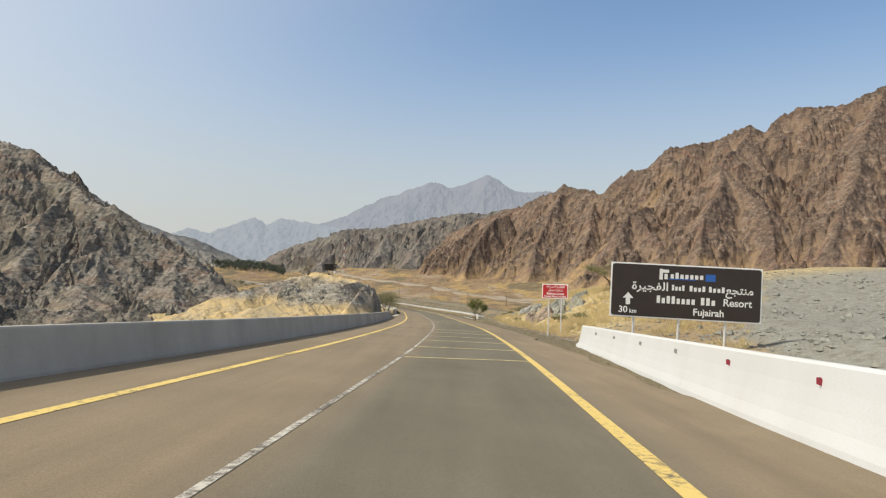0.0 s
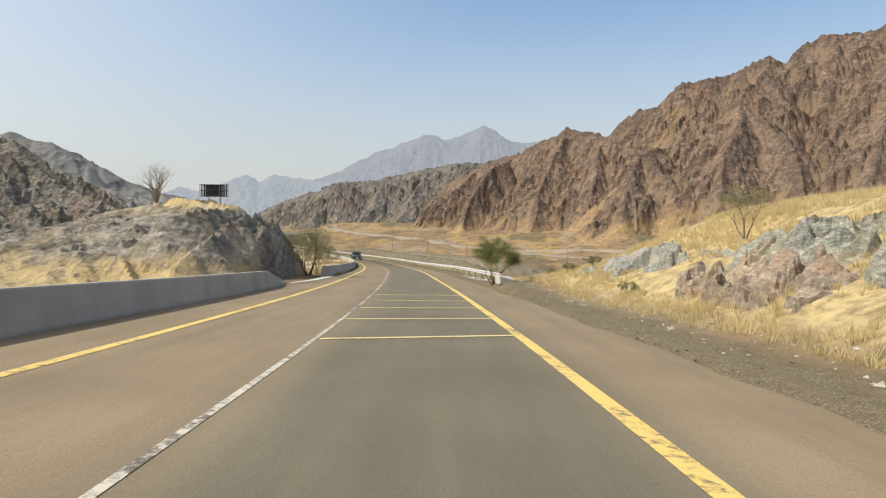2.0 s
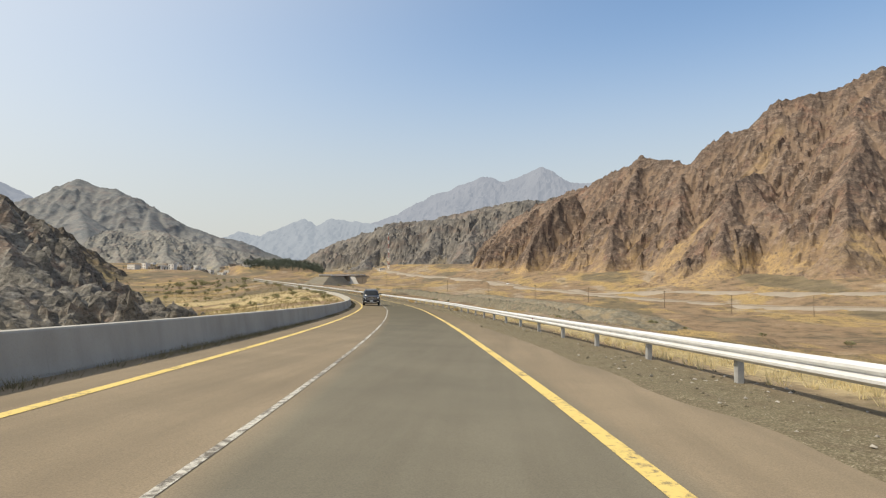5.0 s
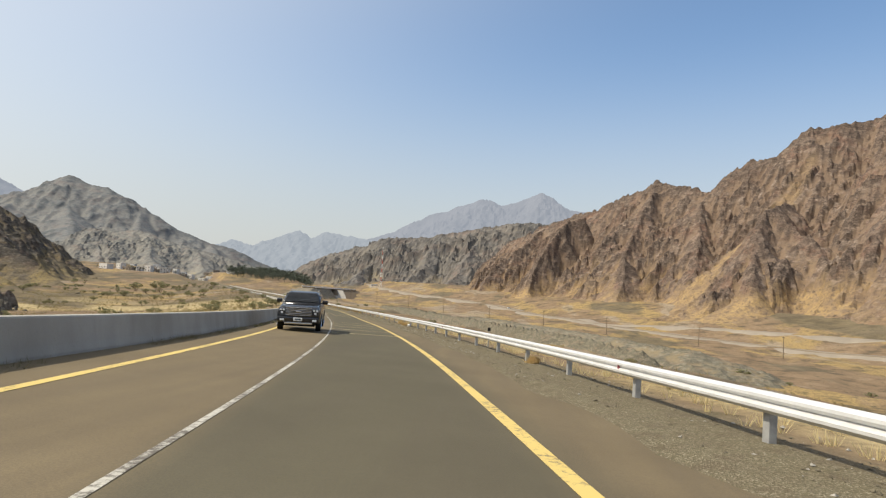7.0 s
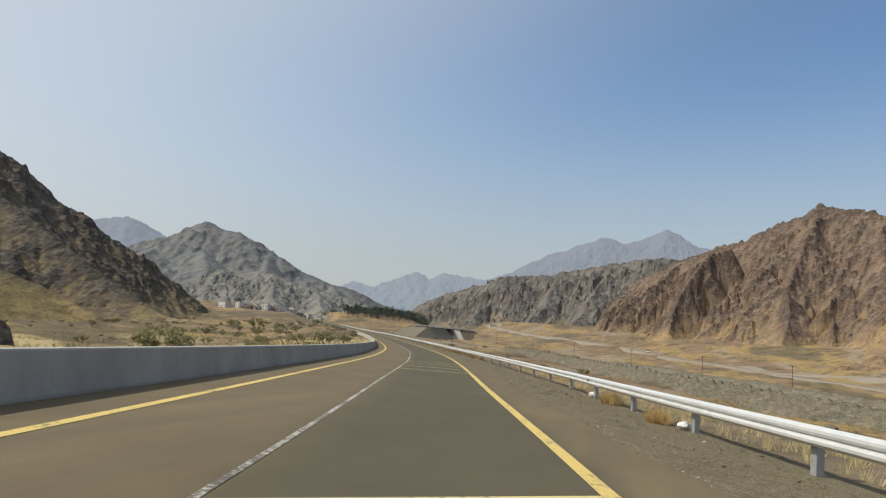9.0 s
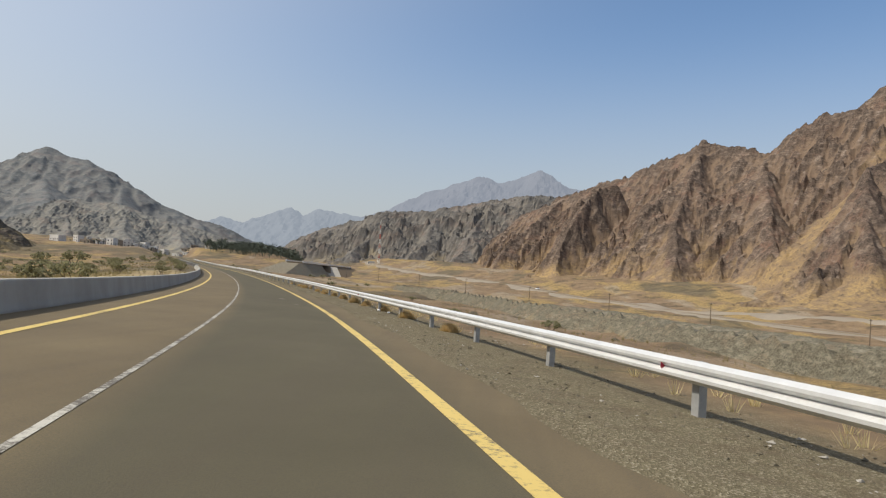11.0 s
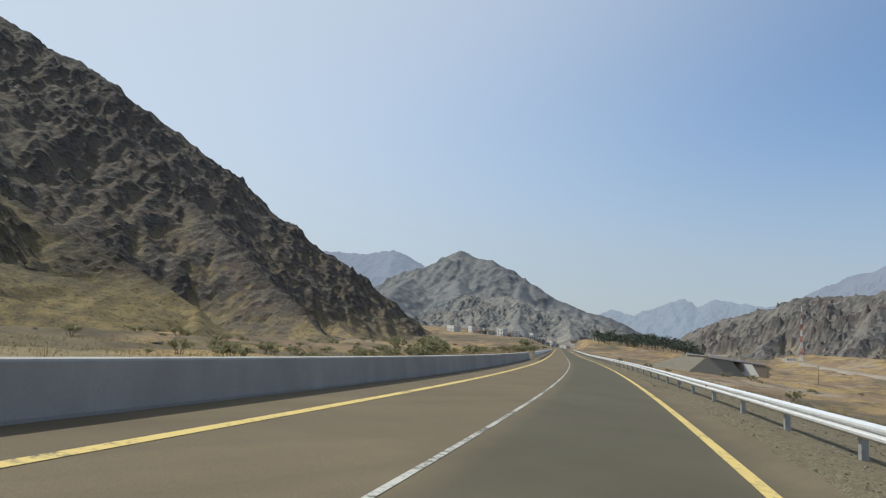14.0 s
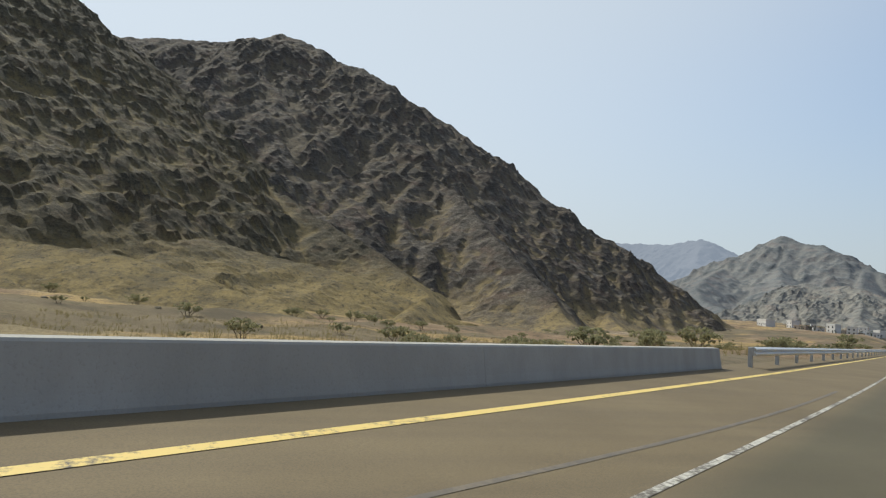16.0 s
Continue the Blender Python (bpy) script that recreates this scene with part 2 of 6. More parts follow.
def asphalt_material():
    m, nt, b = mat("worn_asphalt", 0.85, 0, 0.25)
    v = coords(nt)
    lane = attr(nt, "lane")
    mot = noise_tex(nt, v, 0.35, 7, 0.6)
    grit = noise_tex(nt, v, 60.0, 3, 0.6)
    streak = noise_tex(nt, coords(nt, (1.6, 0.05, 1)), 1.0, 6, 0.6)
    dusty = ramp(nt, mot, [(0.3, (0.22, 0.172, 0.112)), (0.7, (0.28, 0.218, 0.143))])
    dark = ramp(nt, mot, [(0.3, (0.138, 0.124, 0.09)), (0.7, (0.182, 0.163, 0.118))])
    # tone turns darker and browner between 120 and 185 m along the road
    paler_stretch = mix(nt, lane, dusty, dark)
    darker_stretch = mix(nt, lane, ramp(nt, mot, [(0.3, (0.147, 0.11, 0.06)), (0.7, (0.19, 0.145, 0.081))]), ramp(nt, mot, [(0.3, (0.086, 0.074, 0.043)), (0.7, (0.114, 0.097, 0.058))]))
    c = mix(nt, attr(nt, "darker_stretch"), paler_stretch, darker_stretch)
    c = mix(nt, ramp(nt, streak, [(0.4, (0.0,)), (0.8, (0.45,))]), c, (0.085, 0.067, 0.046))
    c = mix(nt, ramp(nt, grit, [(0.35, (0.35,)), (0.6, (0.0,))]), c, (0.05, 0.045, 0.038))
    nt.links.new(c, b.inputs["Base Color"])
    bump(nt, b, grit, 0.35, 0.01)
    return m


M_ASPHALT = asphalt_material()


def paint_material(name, color, wear):
    """Road paint, worn through to the asphalt in places."""
    m, nt, b = mat(name, 0.7, 0, 0.3)
    v = coords(nt)
    n1 = noise_tex(nt, v, 9.0, 8, 0.75)
    n2 = noise_tex(nt, v, 0.8, 4)
    f = mix(nt, 0.35, n1, n2)
    c = mix(nt, ramp(nt, f, [(wear, (1.0,)), (wear + 0.1, (0.0,))]), color, (0.11, 0.095, 0.075))
    nt.links.new(c, b.inputs["Base Color"])
    return m


def foliage(name, color, glow=0.45):
    """Thin leaves and blades, which let some light through."""
    m = plain(name, color, 0.85, 0, 0.15, 0.35, 1.3)
    nt = m.node_tree
    b = nt.nodes["Principled BSDF"]
    src = b.inputs["Base Color"].links[0].from_socket
    tr = nt.nodes.new("ShaderNodeBsdfTranslucent")
    nt.links.new(src, tr.inputs["Color"])
    mx = nt.nodes.new("ShaderNodeMixShader")
    mx.inputs[0].default_value = glow
    nt.links.new(b.outputs[0], mx.inputs[1])
    nt.links.new(tr.outputs[0], mx.inputs[2])
    nt.links.new(mx.outputs[0], nt.nodes["Material Output"].inputs["Surface"])
    return m


M_YELLOW = paint_material("yellow_road_paint", (0.62, 0.46, 0.15), 0.38)
M_TAR = paint_material("dark_tyre_rubber_mark", (0.155, 0.125, 0.09), 0.46)
M_WHITE_LINE = paint_material("white_road_paint", (0.5, 0.475, 0.41), 0.45)
M_BAR = paint_material("pale_yellow_road_paint", (0.6, 0.5, 0.24), 0.36)


def concrete(name, color, dark, amount):
    m, nt, b = mat(name, 0.9, 0, 0.2)
    v = coords(nt)
    drip = noise_tex(nt, coords(nt, (0.9, 0.9, 0.3)), 1.0, 8, 0.6)
    blot = noise_tex(nt, v, 0.5, 6)
    pit = noise_tex(nt, v, 30, 5)
    c = mix(nt, ramp(nt, drip, [(0.42, (0.0,)), (0.72, (amount,))]), color, dark)
    c = mix(nt, ramp(nt, blot, [(0.4, (0.0,)), (0.7, (amount,))]), c, dark)
    c = mix(nt, ramp(nt, pit, [(0.3, (0.4,)), (0.45, (0.0,))]), c, dark)
    nt.links.new(c, b.inputs["Base Color"])
    bump(nt, b, pit, 0.25, 0.01)
    return m


M_WALL = concrete("grey_concrete", (0.4, 0.385, 0.35), (0.25, 0.235, 0.205), 0.5)
M_WHITEWALL = concrete("whitewashed_concrete", (0.53, 0.545, 0.56), (0.44, 0.44, 0.43), 0.3)
M_BLOCK = concrete("old_pale_concrete", (0.55, 0.54, 0.5), (0.36, 0.34, 0.3), 0.5)
M_STEEL = plain("galvanised_steel", (0.74, 0.74, 0.73), 0.4, 0.25, 0.5, 0.16, 2.0)
M_POST = plain("grey_steel_post", (0.42, 0.42, 0.41), 0.55, 0.3, 0.4, 0.3, 5.0)
M_RED = plain("red_sign_face", (0.42, 0.018, 0.022), 0.4, 0, 0.5, 0.12, 2.0)
M_BROWN = plain("brown_sign_face", (0.04, 0.028, 0.024), 0.4, 0, 0.5, 0.2, 2.0)
M_WHITE = plain("white_reflective", (0.82, 0.82, 0.8), 0.4, 0, 0.5, 0.05, 4.0)
M_BLUE = plain("blue_panel", (0.03, 0.13, 0.45), 0.4, 0, 0.5, 0.1, 4.0)
M_REDREF = plain("red_reflector", (0.3, 0.014, 0.035), 0.3, 0, 0.6, 0.1, 9.0)
M_DARK = plain("dark_frame", (0.035, 0.032, 0.03), 0.7, 0, 0.3, 0.2, 4.0)
M_BARK = plain("grey_bark", (0.16, 0.12, 0.085), 0.9, 0, 0.2, 0.4, 12.0)
M_DEADWOOD = plain("bleached_wood", (0.26, 0.215, 0.165), 0.9, 0, 0.2, 0.3, 12.0)
M_LEAF = foliage("acacia_leaf", (0.2, 0.225, 0.085), 0.4)
M_LEAF_DRY = foliage("dusty_leaf", (0.32, 0.305, 0.17), 0.45)
M_LEAF_FAR = plain("palm_leaf", (0.1, 0.118, 0.088), 0.8, 0, 0.2, 0.45, 0.2)
M_STRAW = foliage("dry_grass", (0.78, 0.645, 0.36), 0.45)
M_TUFT = foliage("orange_straw", (0.74, 0.55, 0.27), 0.4)
M_SCRUB = foliage("olive_scrub", (0.34, 0.28, 0.13), 0.4)
M_WEED = foliage("dark_weed", (0.24, 0.21, 0.12), 0.3)
M_STONE = plain("pale_stone", (0.42, 0.39, 0.34), 0.9, 0, 0.2, 0.45, 6.0)
M_RUBBLE = plain("greenish_grey_stone", (0.3, 0.3, 0.26), 0.9, 0, 0.2, 0.5, 6.0)
M_GRAVEL = plain("grey_gravel", (0.175, 0.15, 0.105), 0.9, 0, 0.2, 0.5, 6.0)
M_LITTER = plain("white_litter", (0.75, 0.74, 0.7), 0.6, 0, 0.3, 0.25, 6.0)
M_TRACK = plain("dusty_pale_road", (0.3, 0.255, 0.2), 0.9, 0, 0.2, 0.25, 0.1)
M_HOUSE = plain("pale_render", (0.66, 0.64, 0.61), 0.85, 0, 0.2, 0.2, 0.3)
M_HOUSE_B = plain("sand_render", (0.3, 0.255, 0.21), 0.85, 0, 0.2, 0.2, 0.3)
M_GLASS = plain("dark_glass", (0.02, 0.024, 0.03), 0.08, 0, 0.8, 0.1, 1.0)
M_CARPAINT = plain("black_car_paint", (0.012, 0.013, 0.016), 0.18, 0, 0.7, 0.1, 1.0)
M_CARWHITE = plain("white_car_paint", (0.8, 0.8, 0.8), 0.25, 0, 0.6, 0.05, 1.0)
M_CHROME = plain("chrome", (0.6, 0.61, 0.63), 0.18, 0.9, 0.6, 0.05, 4.0)
M_TYRE = plain("tyre_rubber", (0.016, 0.016, 0.016), 0.85, 0, 0.2, 0.2, 9.0)
M_LAMP = plain("headlamp_glass", (0.7, 0.72, 0.75), 0.12, 0, 0.8, 0.05, 9.0)
M_MASTRED = plain("red_steel_paint", (0.45, 0.06, 0.04), 0.6, 0, 0.3, 0.2, 0.3)
M_CLOD = plain("brown_earth", (0.2, 0.15, 0.1), 0.95, 0, 0.1, 0.35, 2.0)

# ---------------------------------------------------------------- helpers


def link_mesh(name, verts, faces, material, parent=None, label="", smooth=False):
    me = bpy.data.meshes.new(name)
    me.from_pydata([tuple(v) for v in verts], [], [tuple(f) for f in faces])
    me.materials.append(material)
    if smooth:
        me.shade_smooth()
    ob = new(name, me)
    if parent is not None:
        ob.parent = parent
    return tagged(ob, label)


def part(name, bm, material, parent=None, label="", smooth=False):
    me = bpy.data.meshes.new(name)
    bm.normal_update()
    bm.to_mesh(me)
    bm.free()
    me.materials.append(material)
    if smooth:
        me.shade_smooth()
    ob = new(name, me)
    if parent is not None:
        ob.parent = parent
    return tagged(ob, label)


def box(bm, size, at=(0, 0, 0), turn=None, bevel=0.0):
    m = Matrix.Translation(at) @ (turn if turn is not None else Matrix()) @ Matrix.Diagonal((*size, 1))
    r = bmesh.ops.create_cube(bm, size=1.0, matrix=m)
    if bevel:
        vs = set(r["verts"])
        es = [e for e in bm.edges if e.verts[0] in vs and e.verts[1] in vs]
        bmesh.ops.bevel(bm, geom=es, offset=bevel, segments=2, affect="EDGES", profile=0.6)
    return bm


def rod(bm, a, b, r0, r1=None, sides=8):
    a, b = Vector(a), Vector(b)
    d = b - a
    m = Matrix.Translation((a + b) / 2) @ d.to_track_quat("Z", "Y").to_matrix().to_4x4()
    bmesh.ops.create_cone(bm, cap_ends=True, segments=sides, radius1=r0, radius2=r0 if r1 is None else r1, depth=d.length, matrix=m)
    return bm


def lattice(ix, iy, seed):
    h = (ix.astype(np.int64) * 374761393 + iy.astype(np.int64) * 668265263 + seed * 974634541) & 0x7FFFFFFF
    h = ((h ^ (h >> 13)) * 1274126177) & 0x7FFFFFFF
    h = h ^ (h >> 16)
    return (h & 0xFFFFF) / 0xFFFFF


def vnoise(x, y, seed=0):
    """Smooth noise 0..1 of plane coordinates."""
    x, y = np.asarray(x, float), np.asarray(y, float)
    ix, iy = np.floor(x), np.floor(y)
    fx, fy = x - ix, y - iy
    fx, fy = fx ** 3 * (fx * (fx * 6 - 15) + 10), fy ** 3 * (fy * (fy * 6 - 15) + 10)
    a, b = lattice(ix, iy, seed), lattice(ix + 1, iy, seed)
    c, d = lattice(ix, iy + 1, seed), lattice(ix + 1, iy + 1, seed)
    return (a + (b - a) * fx) * (1 - fy) + (c + (d - c) * fx) * fy


def fbm(x, y, size, octaves=4, seed=0, gain=0.5):
    s, amp, tot = 0.0, 1.0, 0.0
    for o in range(octaves):
        k = 2.03 ** o / size
        s = s + amp * vnoise(x * k + 17.3 * o, y * k - 9.1 * o, seed + o)
        tot += amp
        amp *= gain
    return s / tot


def ridged(x, y, size, octaves=4, seed=0, gain=0.55):
    s, amp, tot = 0.0, 1.0, 0.0
    for o in range(octaves):
        k = 2.1 ** o / size
        s = s + amp * (1 - np.abs(2 * vnoise(x * k + 5.7 * o, y * k + 3.1 * o, seed + o) - 1))
        tot += amp
        amp *= gain
    return s / tot


def blur(A, n):
    """The mean over a square of 2n + 1 cells."""
    n = max(1, n)
    for axis in (0, 1):
        pad = [(n + 1, n) if k == axis else (0, 0) for k in (0, 1)]
        c = np.cumsum(np.pad(A, pad, mode="edge"), axis=axis)
        A = (np.take(c, range(2 * n + 1, c.shape[axis]), axis) - np.take(c, range(0, c.shape[axis] - 2 * n - 1), axis)) / (2 * n + 1)
    return A


def sstep(a, b, x):
    u = np.clip((np.asarray(x, float) - a) / (b - a), 0, 1)
    return u * u * (3 - 2 * u)


# ---------------------------------------------------------------- the road's line
CENTRE = np.array([
    (0.0, -0.0, -0.04), (1.03, 23.56, -1.48), (1.36, 47.31, -2.88), (0.68, 71.08, -4.26),
    (-0.64, 94.83, -5.52), (-2.37, 118.47, -6.68), (-5.05, 142.1, -7.85), (-8.43, 165.94, -8.91),
    (-12.56, 189.85, -9.81), (-17.81, 213.34, -10.62), (-23.74, 236.21, -11.38), (-29.72, 258.74, -12.04),
    (-36.43, 280.88, -12.57), (-44.04, 302.44, -13.01), (-52.03, 323.12, -13.31), (-60.17, 342.85, -13.53),
    (-68.63, 361.92, -13.67), (-77.37, 380.57, -13.77), (-86.36, 398.95, -13.88), (-95.4, 417.22, -14.01),
    (-104.46, 435.43, -14.13), (-113.52, 453.63, -14.25), (-122.58, 471.81, -14.38)])
CROSS = -0.0387


def spline(P, step=2.0):
    P = np.vstack([2 * P[0] - P[1], P, 2 * P[-1] - P[-2]])
    out = []
    for i in range(1, len(P) - 2):
        for u in np.linspace(0, 1, 12, endpoint=False):
            a, b, c, d = P[i - 1:i + 3]
            out.append(0.5 * (2 * b + (c - a) * u + (2 * a - 5 * b + 4 * c - d) * u * u + (3 * b - a - 3 * c + d) * u ** 3))
    out.append(P[-2])
    return np.array(out)


_line = spline(CENTRE)
_d0, _d1 = _line[0] - _line[1], _line[-1] - _line[-5]
_d0, _d1 = _d0 / np.hypot(*_d0[:2]), _d1 / np.hypot(*_d1[:2])
_d1[2] = -0.002
_back = np.array([_line[0] + _d0 * k for k in (400, 120, 80, 40, 20)])
_on = np.array([_line[-1] + _d1 * k for k in (20, 60, 120, 250, 500, 1500)])
LINE = np.vstack([_back, _line, _on])
S = np.concatenate([[0], np.cumsum(np.hypot(*np.diff(LINE[:, :2], axis=0).T))])
S = S - S[len(_back)]
_tan = np.gradient(LINE[:, :2], S, axis=0)
_tan /= np.hypot(*_tan.T)[:, None]


def road(s, lat=0.0, up=0.0):
    """A place by metres along the road and metres to its right."""
    s, lat = np.asarray(s, float), np.asarray(lat, float)
    x, y, z = (np.interp(s, S, LINE[:, k]) for k in range(3))
    tx, ty = np.interp(s, S, _tan[:, 0]), np.interp(s, S, _tan[:, 1])
    return np.stack(np.broadcast_arrays(x + ty * lat, y - tx * lat, z + CROSS * np.clip(lat, -6, 6.5) + up), -1)


def heading(s):
    """The road's bearing at s, as a turn about z from +y, in radians."""
    return math.atan2(-np.interp(s, S, _tan[:, 0]), np.interp(s, S, _tan[:, 1]))


def road_frame(s, lat, up=0.0):
    p = road(s, lat, up)
    return Matrix.Translation(p) @ Matrix.Rotation(heading(s), 4, "Z")


def road_x(y):
    return np.interp(y, LINE[:, 1], LINE[:, 0])


def ground_height(x, y):
    """The land without its mountains."""
    x, y = np.asarray(x, float), np.asarray(y, float)
    s = np.interp(y, LINE[:, 1], S)
    zr = np.interp(y, LINE[:, 1], LINE[:, 2])
    c = np.interp(y, LINE[:, 1], _tan[:, 1])
    lat = (x - road_x(y)) * c
    z = zr + CROSS * np.clip(lat, -6, 6.5)
    # right: a grassy bank at first, then the slope down into the wadi and up to the mountain's foot
    wob = 8 * (fbm(x, y, 40, 3, 5) - 0.5)
    bank = (1 - sstep(80, 104, s + 0.25 * np.clip(lat - 8, 0, 60)))
    up = 0.9 * sstep(6.3, 9, lat) + 3.2 * sstep(7.5, 16, lat) + 2.0 * sstep(14, 34, lat) - 8 * sstep(60, 150, lat)
    up = up * (0.3 + 0.7 * sstep(24, 60, s))
    floor = -25.5 + 3.0 * sstep(450, 700, y) + 9.0 * sstep(750, 1300, y) + 14.0 * sstep(195, 300, lat + wob)
    down = 0.22 * sstep(6.4, 26, lat) + 0.38 * sstep(24, 75, lat + wob) + 0.18 * sstep(84, 88, lat + 3 * wob + 5 * fbm(x, y, 7, 3, 6)) + 0.22 * sstep(85, 130, lat)
    right = bank * up + (1 - bank) * (floor - zr) * down
    # left: a plain a little under the road
    left = -(3.2 + 0.8 * sstep(95, 180, s) + 4.0 * sstep(15, 50, s) * (1 - sstep(110, 190, s))) * sstep(7, 42, -lat) + 5 * sstep(700, 1250, y) * sstep(20, 130, -lat)
    left = left + (9.5 * sstep(560, 800, y) + 5.0 * sstep(900, 1150, y)) * sstep(8, 34, -lat) - 5.0 * sstep(12, 40, -lat) * sstep(10, 40, s) * (1 - sstep(120, 175, s))
    left = left + 1.2 * sstep(35, 90, -lat) * (ridged(x, y, 38, 3, 8) - 0.4) * 2.5
    right = right + 12.0 * sstep(800, 980, y) * sstep(8, 26, lat) * (1 - sstep(95, 150, lat))
    z = z + np.where(lat > 0, right, left)
    z = z + 0.42 * np.exp(-((s - 85.5) / 5.5) ** 2) * sstep(4.3, 5.1, lat) * (1 - sstep(6.5, 9, lat))
    far = sstep(7, 60, np.abs(lat))
    z = z + far * (2.2 * (fbm(x, y, 45, 4, 11) - 0.5)) + sstep(6.2, 9, np.abs(lat)) * 0.5 * (fbm(x, y, 3.5, 4, 21) - 0.5)
    z = z + 2.4 * (ridged(x, y, 30, 4, 17) - 0.5) * sstep(16, 45, lat) * (1 - sstep(320, 420, lat)) * sstep(95, 130, s)
    z = z - 0.10 * ((lat > -6.1) & (lat < road_edge(s) + 0.15)) + 0.05 * (fbm(x, y, 0.8, 2, 31) - 0.5) * sstep(3.0, 4.2, np.abs(lat))
    return z, s, lat


def road_edge(s):
    return np.interp(s, [0, 95, 170, 240, 290, 900], [4.15, 3.95, 3.45, 3.1, 2.85, 2.85])


def gz(x, y):
    return float(ground_height(np.array([x]), np.array([y]))[0][0])


def sheet(name, X, Y, Z, material, keep=None, attrs=(), smooth=True):
    """A mesh of a grid of places."""
    r, c = X.shape
    idx = np.arange(r * c).reshape(r, c)
    q = np.stack([idx[:-1, :-1], idx[:-1, 1:], idx[1:, 1:], idx[1:, :-1]], -1).reshape(-1, 4)
    if keep is not None:
        k = keep.ravel()
        q = q[k[q].any(1)]
    used = np.zeros(r * c, bool)
    used[q] = True
    remap = np.cumsum(used) - 1
    co = np.stack([X, Y, Z], -1).reshape(-1, 3)[used]
    q = remap[q]
    me = bpy.data.meshes.new(name)
    me.vertices.add(len(co))
    me.vertices.foreach_set("co", co.astype(np.float32).ravel())
    me.loops.add(q.size)
    me.loops.foreach_set("vertex_index", q.astype(np.int32).ravel())
    me.polygons.add(len(q))
    me.polygons.foreach_set("loop_start", np.arange(0, q.size, 4, dtype=np.int32))
    me.update(calc_edges=True)
    if not smooth:
        me.shade_flat()
    for key, val in attrs:
        a = me.attributes.new(key, "FLOAT", "POINT")
        a.data.foreach_set("value", val.ravel()[used].astype(np.float32))
    me.materials.append(material)
    return new(name, me)


# ---------------------------------------------------------------- ground
def spread(near, step, far, grow):
    v, d, out = near, step, []
    while v < far:
        d *= grow
        v += d
        out.append(v)
    return out


_u = np.array(sorted([-k for k in spread(12, 0.5, 4800, 1.035)] + list(np.arange(-12, 14.01, 0.5)) + spread(14, 0.5, 4800, 1.03)))
_v = np.array(sorted([-k for k in spread(10, 1.2, 4000, 1.12)] + list(np.arange(-10, 130, 1.1)) + list(np.arange(130, 420, 1.8)) + spread(420, 1.8, 4900, 1.02)))
GY, GU = np.meshgrid(_v, _u, indexing="ij")
GX = road_x(GY) + GU
GZ, GS, GL = ground_height(GX, GY)
_edge = fbm(GX, GY, 6, 3, 41)
_gravel = np.where(GL > 0, 1 - sstep(5.6, 7.4 + 2 * (_edge - 0.5), GL), 1 - sstep(5.6, 6.6, -GL))
_gravel = np.maximum(_gravel, (GL > 9) * (1 - sstep(6, 16, GS)) * (1 - sstep(60, 90, GL)) * sstep(0.38, 0.5, fbm(GX, GY, 12, 3, 44)))
_grass = np.maximum(sstep(6.5, 8.0, GL) * (1 - sstep(40, 120, GL)) * sstep(4, 14, GS) * (1 - sstep(150, 230, GS)) * sstep(0.2, 0.38, fbm(GX, GY, 25, 3, 42)),
                    sstep(5.5, 7.0, -GL) * sstep(90, 95, GS + 0.8 * np.clip(-GL - 12, 0, 40)) * (1 - sstep(60, 200, -GL)) * (1 - sstep(310, 400, GS)) * sstep(0.44, 0.55, fbm(GX, GY, 30, 3, 43)))
_rubble = sstep(0, 1.8, GL - 9.5 - 0.45 * np.clip(GS - 24, -30, 60) + 5 * (_edge - 0.5)) * (1 - sstep(48, 58, GS)) * (1 - sstep(45, 70, GL)) * (GL > 6)
tagged(sheet("ground", GX, GY, GZ, M_GROUND, attrs=(("gravel", _gravel), ("grass", _grass), ("rubble", _rubble))), "dusty desert ground with dry golden grass and gravel", "ground", kind="structure")

# ---------------------------------------------------------------- mountains


